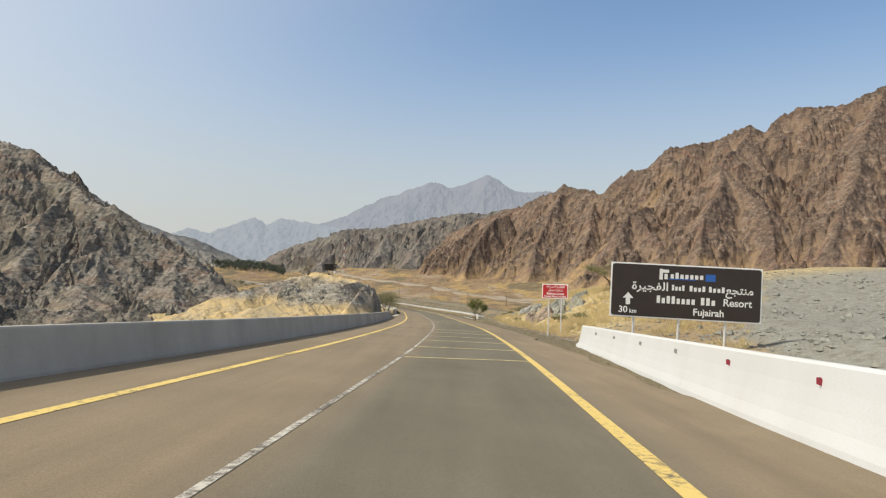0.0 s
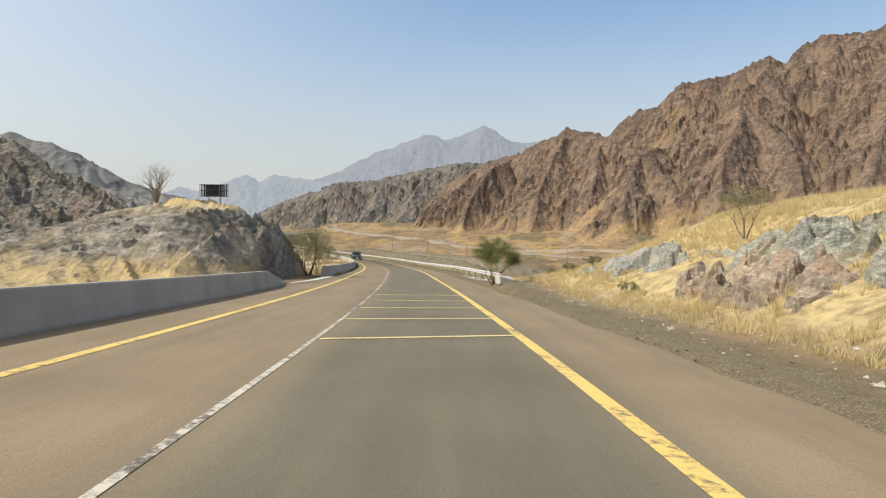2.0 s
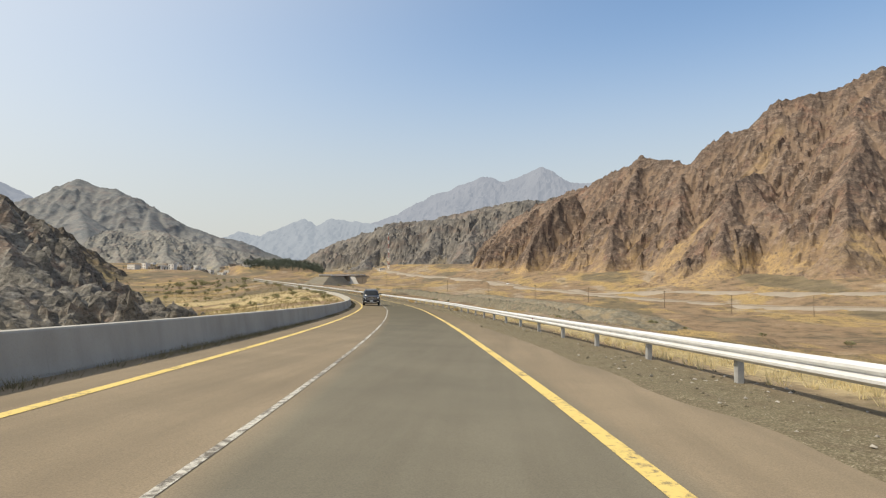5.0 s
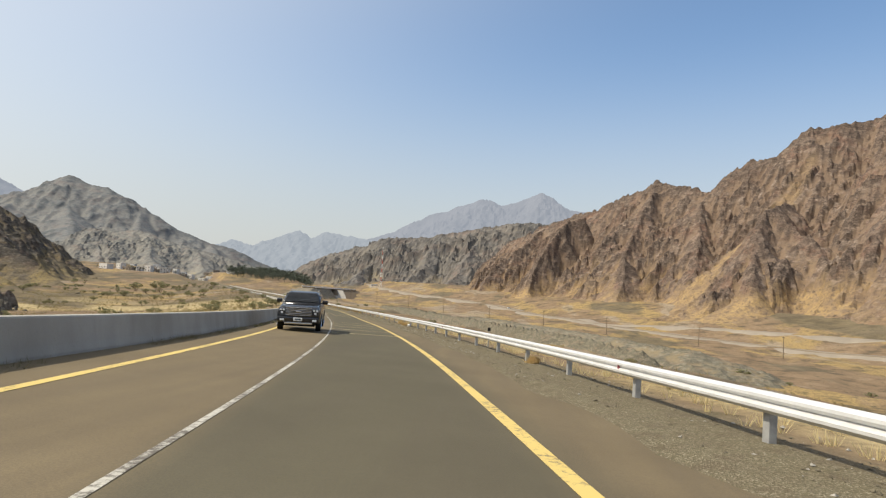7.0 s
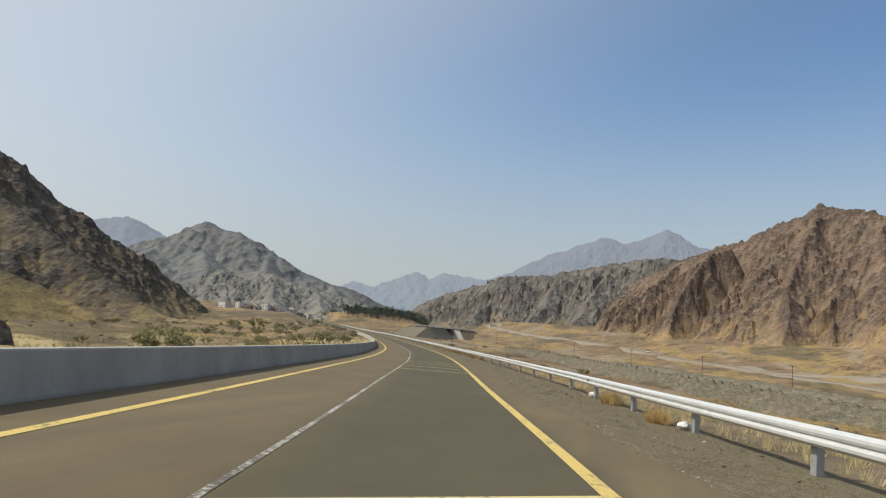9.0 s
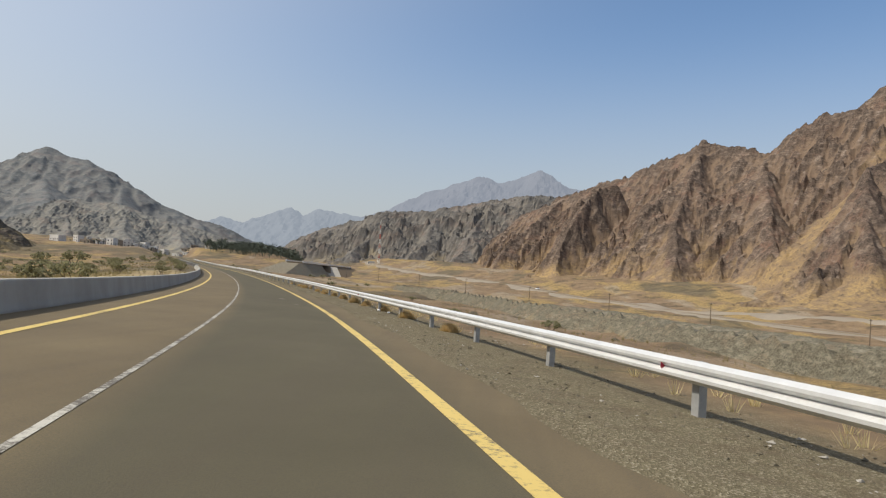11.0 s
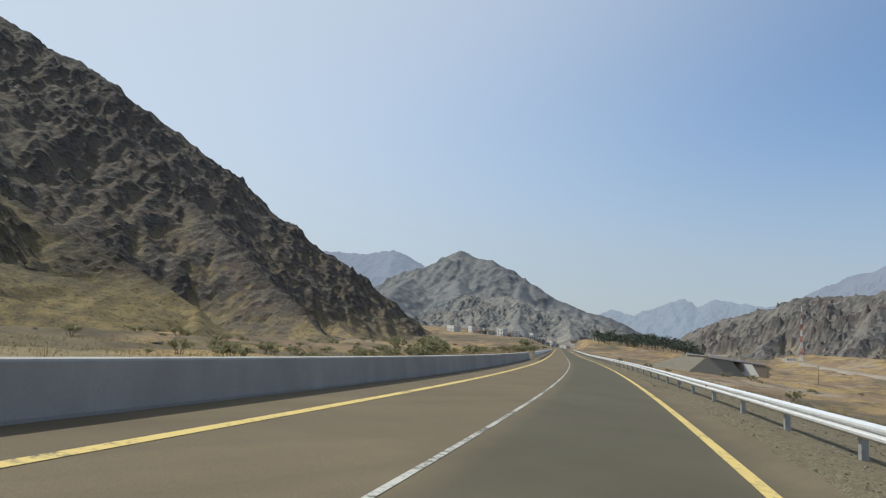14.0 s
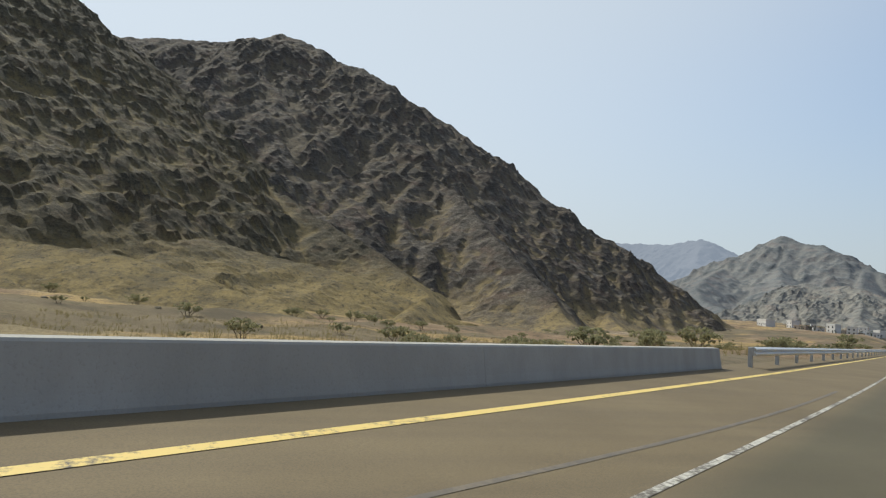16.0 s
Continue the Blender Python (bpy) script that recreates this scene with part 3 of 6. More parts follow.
def massif(name, crests, bounds, step, slope, base, rough, size, material, seed, label, warp=0.05, kind="structure", stretch=1.0, grain=0.0, ledge=0.0, apron=0.0, bareness=0.85, topped=None, fade=0.0, cut=None, knobs=0.0, broken=0.0, climb=2.6, foot=None, darks=(), smooth=False, carve=0.0, gold=(0, 0), fans=()):
    """A mountain from its crest lines, weathered into ribs and gullies."""
    x0, y0, x1, y1 = bounds
    X, Y = np.meshgrid(np.arange(x0, x1, step), np.arange(y0, y1, step * stretch))
    wx = X + size * warp * 8 * (fbm(X, Y, size * 0.8, 3, seed + 50) - 0.5)
    wy = Y + size * warp * 8 * (fbm(X, Y, size * 0.8, 3, seed + 60) - 0.5)
    H = np.full(X.shape, -1e9)
    D = np.full(X.shape, 1e9)
    for line in crests:
        k = slope
        if isinstance(line[0], float):
            k, line = line[0], line[1:]
        P = np.array(line, float)
        for a, b in zip(P[:-1], P[1:]):
            ab = b - a
            u = np.clip(((wx - a[0]) * ab[0] + (wy - a[1]) * ab[1]) / (ab[0] ** 2 + ab[1] ** 2), 0, 1)
            d = np.hypot(wx - a[0] - u * ab[0], wy - a[1] - u * ab[1])
            h = a[2] + u * ab[2] - k * d
            D = np.where(h > H, d, D)
            H = np.maximum(H, h)
    away = 0.22 + 0.78 * sstep(0, size, D)
    ca, sa = math.cos(radians(grain)), math.sin(radians(grain))
    along, down = X * ca + Y * sa, (Y * ca - X * sa) / 2.4
    H = H + rough * 1.9 * (ridged(along, down, size * 0.85, 4, seed) - 0.68) * away
    bare = sstep(0.36, 0.6, 0.55 * fbm(along, down * 1.4, size * 0.55, 4, seed + 70) + 0.45 * ridged(along, down, size * 0.85, 2, seed)) * bareness + 1 - bareness
    bare = np.maximum(bare, 1 - sstep(0, size * 0.35, D))
    low = sstep(base + apron * climb, base + apron * 1.1, H + rough * 1.2 * (fbm(X, Y, size * 0.5, 3, seed + 80) - 0.5) + rough * 2.4 * (ridged(along, down, size * 0.85, 2, seed) - 0.5)) if apron else 0 * H
    low = low * (0.35 + 0.65 * sstep(0.42, 0.54, fbm(X, Y, size * 0.3, 4, seed + 82)))
    if topped:
        low = sstep(topped[0], topped[1], H + 0.8 * (fbm(X, Y, size, 3, seed + 85) - 0.5))
    if foot:
        low = np.maximum(low, sstep(foot[0], foot[1], H + 1.2 * (fbm(X, Y, size, 3, seed + 87) - 0.5)))
    bare = bare * (1 - 0.85 * low)
    crag = 0.22 + 0.78 * bare
    H = H + rough * 1.1 * (ridged(along, down * 1.5, size * 0.3, 4, seed + 9, 0.6) - 0.6) * (0.12 + 0.88 * away) * crag
    H = H + rough * 0.24 * (ridged(X, Y, size * 0.1, 3, seed + 15) - 0.55) * crag
    block = 0 * H
    if knobs:
        block = sstep(0.51, 0.58, fbm(along, down * 1.5, size * 0.34, 5, seed + 33, 0.6)) * (1 - low)
        H = H + rough * knobs * block * (0.15 + 0.85 * sstep(size * 0.1, size * 0.7, D)) * (0.6 + 0.8 * ridged(along * 1.5, down, size * 0.09, 3, seed + 35))
        block = block * (0.35 + 0.65 * sstep(0.42, 0.54, fbm(X, Y, size * 1.2, 3, seed + 37)))
    for px, py, r in darks:
        block = np.maximum(block, 1 - sstep(r * 0.5, r, np.hypot(X - px, (Y - py) * 0.6) + r * 0.7 * (fbm(X, Y, r * 0.5, 3, seed + 39) - 0.5)))
    if carve:
        # two families of spurs that meet at an angle, sharp on top, with rubble in the gullies between
        for turn, reach, amp in ((grain + 34, 0.62, 0.8), (grain - 40, 0.42, 0.6), (grain + 15, 0.2, 0.45), (grain + 60, 0.095, 0.3), (grain - 15, 0.05, 0.16)):
            ct, st = math.cos(radians(turn)), math.sin(radians(turn))
            fx = X + size * 0.22 * (fbm(X, Y, size * 0.5, 3, seed + 140) - 0.5)
            u, v = fx * ct + Y * st, (Y * ct - fx * st) / 2.8
            r = ridged(u, v, size * reach, 3, seed + 150 + int(turn), 0.5)
            H = H + rough * carve * amp * (r ** 1.6 - 0.45) * (0.18 + 0.82 * sstep(0, size * 0.7, D)) * (1 - 0.75 * low)
        wide, fine = H - blur(H, int(size * 0.22 / step)), H - blur(H, int(size * 0.07 / step))
        edge = 0.6 * wide / rough + 1.1 * fine / rough + 0.22 * (fbm(X, Y, size * 0.16, 4, seed + 160) - 0.5)
        patchy = fbm(X, Y, size * 1.6, 3, seed + 170)
        bare = sstep(-0.13, 0.03, edge + 0.22 * (patchy - 0.5)) * (1 - 0.9 * low)
        block = sstep(0.03, 0.15, edge + 0.3 * (patchy - 0.55)) * (1 - low)
        for px, py, r in darks:
            block = np.maximum(block, (1 - sstep(r * 0.5, r, np.hypot(X - px, (Y - py) * 0.6) + r * 0.7 * (fbm(X, Y, r * 0.5, 3, seed + 39) - 0.5))) * sstep(-0.08, 0.05, edge))
        low = np.maximum(low, gold[1] * sstep(0.03, 0.16, -edge - 0.12 * (fbm(X, Y, size * 0.2, 3, seed + 180) - 0.3)) * sstep(gold[0], gold[0] * 0.35, H - base))
    for x2, y2, x3, y3, w0, w1 in fans:
        u = np.clip(((X - x2) * (x3 - x2) + (Y - y2) * (y3 - y2)) / ((x3 - x2) ** 2 + (y3 - y2) ** 2), 0, 1)
        d = np.hypot(X - x2 - u * (x3 - x2), Y - y2 - u * (y3 - y2)) + 9 * (fbm(X, Y, 16, 3, seed + 190) - 0.5)
        w = w0 + (w1 - w0) * u
        fan = (1 - sstep(w * 0.4, w, d)) * (0.35 + 0.65 * u)
        H = H + fan * (0.7 * (blur(H, int(14 / step)) - H) - 3.0 * (1 - u))
        low, bare, block = np.maximum(low, fan), bare * (1 - fan), block * (1 - fan)
    if ledge:
        q = (H * 0.75 + 0.45 * along + 0.3 * down) / ledge
        w = q - np.floor(q)
        H = H + ledge * 0.5 * (sstep(0.0, 0.3, w) - w) * vnoise(X / size * 2, Y / size * 2, seed + 30) * crag
    if broken:
        H = H - broken * sstep(0.47, 0.62, fbm(X, Y, size * 0.7, 4, seed + 97))
    if fade:
        near = np.minimum(np.minimum(X - x0, X.max() - X), np.minimum(Y - y0, Y.max() - Y))
        H = H - 30 * (1 - sstep(0, fade, near))
    if cut:
        side = cut[0] * (X - road_x(Y)) - cut[1] + 0.9 * (fbm(X, Y, 3.0, 3, seed + 90) - 0.5)
        H = np.minimum(H, np.interp(Y, CENTRE[:, 1], CENTRE[:, 2]) - 0.3 + cut[2] * side + 0.5 * (ridged(along, down, 1.2, 3, seed + 95) - 0.5))
    if apron:
        H = np.where(H < base + apron, base + apron * np.exp(np.minimum(0, (H - base - apron) / apron)), H)
        keep = H > base + 0.35
        H = H - 10 * (1 - sstep(base + 0.6, base + 3.5, H))
    else:
        keep = H > base - rough
    ob = sheet(name, X, Y, H, material, keep, smooth=smooth, attrs=(("scree", 1 - bare), ("apron", low), ("block", block)))
    return tagged(ob, label, "mountain", kind=kind)


massif("mountain", [
    [(900, 420, 262), (700, 520, 250), (560, 620, 236), (458, 690, 208), (411, 695, 185), (385, 697, 184), (353, 702, 173), (336, 705, 160), (322, 707, 168), (306, 711, 159), (293, 714, 147), (268, 717, 144), (244, 723, 141), (234, 736, 131), (226, 746, 122), (214, 760, 121), (200, 778, 110), (187, 793, 98), (172, 808, 104), (158, 822, 104), (148, 832, 111), (141, 844, 105), (116, 886, 97), (98, 922, 90), (60, 1010, 82), (10, 1100, 60)],
    [1.1, (148, 832, 110), (128, 790, 76), (112, 752, 43), (88, 685, -8)], [1.7, (78, 846, 70), (62, 840, 68), (56, 832, 66), (49, 818, 50), (44, 806, 36), (36, 788, 14), (30, 772, -4)],
    [1.1, (187, 793, 97), (170, 740, 70), (153, 700, 41), (128, 650, 2)], [1.15, (240, 690, 100), (214, 676, 76), (178, 640, 60), (162, 605, 38), (146, 570, 4)], [1.15, (178, 640, 59), (196, 600, 40), (184, 548, 2)],
    [1.05, (322, 707, 166), (268, 630, 104), (226, 570, 56), (194, 512, 4)], [1.1, (293, 714, 146), (256, 700, 116), (240, 690, 100)], [1.05, (268, 630, 103), (276, 570, 62), (250, 500, 10)],
    [1.0, (458, 690, 205), (372, 590, 128), (310, 510, 64), (258, 450, 2)], [1.0, (372, 590, 127), (392, 520, 80), (352, 440, 10)], [1.0, (560, 620, 228), (490, 470, 112), (400, 370, 5)], [1.1, (98, 922, 90), (60, 880, 52), (10, 835, -8)], [1.1, (60, 1010, 80), (20, 950, 40), (-20, 900, -6)]],
    (-70, 300, 700, 1130), 1.85, 1.3, -21, 17, 58, M_ROCK_BROWN, 3, "rugged brown rocky mountain with golden scree slopes", grain=105, ledge=2.0, apron=19.0, knobs=0.2, climb=1.8, warp=0.03, carve=1.2, gold=(60, 0.62),
    fans=((236, 700, 112, 604, 8, 19), (90, 720, 60, 680, 4, 16)),
    darks=((52, 815, 26), (60, 835, 20), (150, 815, 24), (205, 745, 22), (178, 630, 24), (112, 745, 24), (330, 690, 26), (120, 870, 24)))
massif("rock_mound", [
    [1.1, (-34, 109, -4.5), (-30, 107, -3), (-24, 101, -1), (-19, 98, 0.4), (-15.5, 95, 0.0), (-12.6, 91.5, -0.4), (-11.4, 88, -0.6), (-11.6, 85, -0.8), (-12.6, 82.5, -1.3)],
    [2.4, (-10.4, 89, -1.0), (-9.9, 86.5, -1.1), (-9.9, 84, -1.4)], [1.3, (-9.9, 84, -1.4), (-10.3, 81, -2.3), (-11.2, 78.5, -3.6)],
    [0.9, (-18, 98, 0.3), (-17.7, 104, 0.3), (-20, 109, -1)], [0.42, (-13, 88, -0.5), (-17, 83, -1.9), (-22, 76, -4.2)], [0.5, (-20, 97, 0), (-24, 93, -1.6), (-30, 86, -3.4)]],
    (-46, 62, -5.6, 126), 0.2, 1.2, -14, 1.0, 4.2, M_ROCK_GREY, 23, "grey rock mound cut steeply beside the road", grain=40, ledge=0.3, bareness=0.55, topped=(-1.2, -0.4), fade=3.0, cut=(-1, 7.2, 2.6), knobs=0.3, foot=(-2.9, -4.1))
massif("crag", [
    [(-54, 204, -14), (-66.6, 204, -7.6), (-74, 209, -3.2), (-80.6, 213, 0.6), (-86.7, 217, 4.2), (-100, 221, 10.4), (-111, 225, 17.6), (-124, 231, 22.4), (-134, 235, 29), (-143, 239, 33.2), (-151, 243, 38.5), (-200, 250, 55)],
    [0.75, (-86.7, 217, 4.2), (-82, 204, -3), (-76, 190, -10)], [0.75, (-111, 225, 17.6), (-106, 208, 4), (-100, 188, -8)], [0.8, (-134, 235, 29), (-130, 214, 14), (-122, 190, -2)],
    [0.95, (-124, 231, 20), (-112, 196, -3), (-98, 165, -10), (-84, 140, -15)], [0.95, (-151, 243, 36), (-140, 205, 8), (-125, 170, -5), (-104, 135, -13)],
    [0.4, (-67, 204, -8), (-58, 165, -11.5), (-47, 135, -12), (-38, 108, -11.5)], [0.4, (-102, 188, -6), (-80, 145, -10), (-60, 105, -10.5), (-46, 80, -10.5)], [0.4, (-140, 190, 0), (-105, 130, -8), (-80, 90, -9)]],
    (-230, 66, -22, 300), 0.65, 0.85, -14, 5.4, 15, M_ROCK_CRAG, 33, "jagged grey rocky hill beside the plain", grain=75, ledge=1.2, bareness=0.6, knobs=0.38, fade=6.0)
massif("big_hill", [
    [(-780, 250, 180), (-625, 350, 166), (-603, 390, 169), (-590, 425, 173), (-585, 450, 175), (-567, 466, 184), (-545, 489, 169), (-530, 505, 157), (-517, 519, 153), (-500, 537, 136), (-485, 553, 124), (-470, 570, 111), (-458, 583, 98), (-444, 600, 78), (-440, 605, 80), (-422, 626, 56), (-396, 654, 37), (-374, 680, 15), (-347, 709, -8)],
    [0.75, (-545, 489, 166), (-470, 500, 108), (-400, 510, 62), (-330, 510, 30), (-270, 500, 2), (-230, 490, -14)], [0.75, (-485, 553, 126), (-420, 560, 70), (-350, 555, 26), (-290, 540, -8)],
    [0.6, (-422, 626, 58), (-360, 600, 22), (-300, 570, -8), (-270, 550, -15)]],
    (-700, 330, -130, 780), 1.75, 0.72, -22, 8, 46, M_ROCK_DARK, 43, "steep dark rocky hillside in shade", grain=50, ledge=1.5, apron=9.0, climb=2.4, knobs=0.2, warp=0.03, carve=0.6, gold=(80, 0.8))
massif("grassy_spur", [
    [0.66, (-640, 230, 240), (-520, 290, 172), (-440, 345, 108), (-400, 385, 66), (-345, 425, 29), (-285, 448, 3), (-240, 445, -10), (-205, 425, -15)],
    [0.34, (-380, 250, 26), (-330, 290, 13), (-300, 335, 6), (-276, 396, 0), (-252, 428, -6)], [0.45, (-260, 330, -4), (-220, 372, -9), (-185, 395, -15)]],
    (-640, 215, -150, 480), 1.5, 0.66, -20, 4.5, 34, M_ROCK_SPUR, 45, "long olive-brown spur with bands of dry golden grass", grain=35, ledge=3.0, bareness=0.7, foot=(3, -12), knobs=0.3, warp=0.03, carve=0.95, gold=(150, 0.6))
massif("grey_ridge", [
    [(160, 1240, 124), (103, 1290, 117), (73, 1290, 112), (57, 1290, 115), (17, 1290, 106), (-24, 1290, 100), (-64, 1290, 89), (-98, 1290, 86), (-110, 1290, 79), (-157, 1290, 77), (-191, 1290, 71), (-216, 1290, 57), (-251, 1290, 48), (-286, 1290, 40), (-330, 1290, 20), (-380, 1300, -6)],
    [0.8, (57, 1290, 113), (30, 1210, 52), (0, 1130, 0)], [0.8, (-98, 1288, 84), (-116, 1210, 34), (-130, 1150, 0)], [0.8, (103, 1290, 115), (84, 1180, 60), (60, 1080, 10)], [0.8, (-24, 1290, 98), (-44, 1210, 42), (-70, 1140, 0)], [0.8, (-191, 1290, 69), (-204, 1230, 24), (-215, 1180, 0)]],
    (-480, 1020, 300, 1450), 2.6, 0.8, -14, 17, 50, M_ROCK_RIDGE, 53, "grey serrated rock ridge with haze painted into its colours", grain=95, apron=9.0, knobs=0.2, climb=1.6, carve=0.9)
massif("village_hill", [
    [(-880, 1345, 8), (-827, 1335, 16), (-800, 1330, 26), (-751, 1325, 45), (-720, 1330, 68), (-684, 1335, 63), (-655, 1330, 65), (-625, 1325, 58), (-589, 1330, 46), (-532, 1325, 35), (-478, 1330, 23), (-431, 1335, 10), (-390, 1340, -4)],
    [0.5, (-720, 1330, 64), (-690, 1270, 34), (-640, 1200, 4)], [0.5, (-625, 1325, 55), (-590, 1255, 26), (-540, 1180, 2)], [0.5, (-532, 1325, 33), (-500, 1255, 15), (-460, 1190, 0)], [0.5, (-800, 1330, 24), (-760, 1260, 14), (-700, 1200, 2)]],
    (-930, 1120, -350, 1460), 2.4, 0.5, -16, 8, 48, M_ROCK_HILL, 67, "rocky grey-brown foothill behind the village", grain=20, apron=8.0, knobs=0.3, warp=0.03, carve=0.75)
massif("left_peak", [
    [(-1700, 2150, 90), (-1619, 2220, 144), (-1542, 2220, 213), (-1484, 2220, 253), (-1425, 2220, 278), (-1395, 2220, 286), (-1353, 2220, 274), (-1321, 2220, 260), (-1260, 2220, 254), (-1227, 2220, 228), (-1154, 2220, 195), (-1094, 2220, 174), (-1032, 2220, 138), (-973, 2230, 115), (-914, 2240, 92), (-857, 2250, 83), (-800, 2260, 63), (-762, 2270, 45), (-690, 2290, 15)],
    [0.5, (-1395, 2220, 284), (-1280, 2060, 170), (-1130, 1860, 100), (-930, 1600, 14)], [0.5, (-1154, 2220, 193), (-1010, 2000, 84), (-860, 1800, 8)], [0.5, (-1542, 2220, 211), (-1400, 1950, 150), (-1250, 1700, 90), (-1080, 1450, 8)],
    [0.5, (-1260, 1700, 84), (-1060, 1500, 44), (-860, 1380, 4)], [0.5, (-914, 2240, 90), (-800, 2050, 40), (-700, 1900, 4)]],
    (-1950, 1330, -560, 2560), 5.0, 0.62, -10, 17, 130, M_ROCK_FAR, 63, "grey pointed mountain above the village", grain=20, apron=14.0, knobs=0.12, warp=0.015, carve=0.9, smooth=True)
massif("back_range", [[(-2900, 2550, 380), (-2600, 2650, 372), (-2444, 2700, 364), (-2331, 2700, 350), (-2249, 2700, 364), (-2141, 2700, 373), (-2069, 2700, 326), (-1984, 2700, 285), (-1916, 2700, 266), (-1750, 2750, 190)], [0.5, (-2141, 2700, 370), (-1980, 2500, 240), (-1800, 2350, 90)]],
       (-3000, 2200, -1500, 3000), 10.0, 0.7, -20, 30, 160, M_FAR_A, 73, "blue-grey mountain range with haze painted as glow", carve=0.7)
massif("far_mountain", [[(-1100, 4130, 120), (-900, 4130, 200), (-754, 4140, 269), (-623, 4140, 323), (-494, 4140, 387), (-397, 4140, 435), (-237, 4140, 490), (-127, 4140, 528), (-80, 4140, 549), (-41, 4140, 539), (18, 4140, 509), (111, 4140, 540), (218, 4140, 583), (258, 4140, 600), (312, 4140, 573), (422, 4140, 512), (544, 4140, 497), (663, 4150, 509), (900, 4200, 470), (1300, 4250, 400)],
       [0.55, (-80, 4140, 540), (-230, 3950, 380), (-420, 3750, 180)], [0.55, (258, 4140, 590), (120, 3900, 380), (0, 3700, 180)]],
       (-1300, 3650, 1500, 4450), 10.0, 0.8, -20, 34, 170, M_FAR_A, 83, "blue twin-peaked mountain on the horizon with haze painted as glow", carve=0.8)
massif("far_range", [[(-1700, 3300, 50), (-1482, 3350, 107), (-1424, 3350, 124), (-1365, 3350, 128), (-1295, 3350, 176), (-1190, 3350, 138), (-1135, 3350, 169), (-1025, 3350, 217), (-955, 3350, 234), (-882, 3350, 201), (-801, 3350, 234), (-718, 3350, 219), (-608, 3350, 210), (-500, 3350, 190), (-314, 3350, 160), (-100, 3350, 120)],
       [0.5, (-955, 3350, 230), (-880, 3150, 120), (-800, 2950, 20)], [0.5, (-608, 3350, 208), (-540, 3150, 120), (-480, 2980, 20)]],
       (-1900, 2850, 100, 3650), 9.0, 0.62, -20, 26, 120, M_FAR_B, 93, "pale blue jagged mountains with haze painted as glow", carve=0.8)
OUTCROPS = [
    (M_ROCK_BLUE, "pale blue-grey broken rock outcrop in the grass bank", [[1.2, (8.6, 82.5, -4.1), (9.4, 79, -3.2), (10.4, 75.5, -2.45), (11.0, 72, -2.1), (11.2, 69.5, -2.4)], [0.8, (10.4, 75, -2.5), (12.4, 76, -2.1)], [1.2, (9.4, 77.5, -3.5), (9.8, 74.5, -3.2)]]),
    (M_ROCK_RED, "reddish broken rock outcrop in the grass bank", [[1.0, (9.3, 67.6, -2.7), (9.8, 66, -1.9), (10.2, 64, -1.6), (10.2, 62.2, -2.1)], [0.9, (10.0, 65, -1.8), (12, 66, -1.3)]]),
    (M_ROCK_GREEN, "pale greenish broken rock outcrop in the grass bank", [[1.0, (11.2, 67.5, -1.8), (11.8, 65, -1.2), (12.3, 62, -0.9), (12.4, 59.5, -1.0), (12.2, 57.5, -1.5)], [0.8, (12, 63.5, -1.1), (14.2, 64.2, -0.3)], [1.0, (11.0, 61, -1.7), (11.2, 59, -1.6)]])]
for k, (_m, _label, _crests) in enumerate(OUTCROPS):
    _p = np.array([q for line in _crests for q in line[1:]])
    massif("rock_outcrop", _crests, (_p[:, 0].min() - 2.2, _p[:, 1].min() - 3, _p[:, 0].max() + 2.5, _p[:, 1].max() + 3), 0.1, 0.9, _p[:, 2].min() - 2.5, 0.5, 1.7,
           _m, 103 + 7 * k, _label, grain=30 + 40 * k, ledge=0.4, bareness=0.7, knobs=0.22, fade=1.6, broken=0.75)
massif("eroded_bank", [
    [1.1, (14, 262, -14.5), (4, 288, -14.2), (-8, 318, -14.3), (-18, 350, -14.8), (-27, 382, -15.2), (-38, 418, -15.6), (-55, 452, -16.0)],
    [0.3, (30, 290, -16), (14, 330, -16), (2, 370, -16.5), (-14, 410, -17)]],
    (-75, 250, 60, 480), 0.8, 1.0, -24, 0.8, 15, M_ROCK_BANK, 113, "eroded greenish-grey earth bank of the dry river", grain=20, ledge=0.4, bareness=0.7, carve=1.0, fade=9.0)

# ---------------------------------------------------------------- road surface and markings


def strip(name, s0, s1, la, lb, up, material, step=2.0, cols=2, parent=None, label="", ragged=0.0, lane=False):
    ss = np.arange(s0, s1 + 0.01, step)
    ls = np.linspace(0, 1, cols)
    SS, LL = np.meshgrid(ss, ls, indexing="ij")
    a = np.array([la(s) if callable(la) else la for s in ss])[:, None]
    b = np.array([lb(s) if callable(lb) else lb for s in ss])[:, None]
    LL = a + (b - a) * LL
    if ragged:
        LL[:, -1] += ragged * (fbm(ss, ss * 0, 3.0, 4, 77) - 0.5) * 2
    P = road(SS, LL, up)
    at = (("lane", sstep(-1.9, -1.5, LL) * (1 - sstep(1.7, 2.2, LL))), ("darker_stretch", sstep(120, 185, SS))) if lane else ()
    ob = sheet(name, P[..., 0], P[..., 1], P[..., 2], material, attrs=at)
    if parent is not None:
        ob.parent = parent
    return tagged(ob, label)


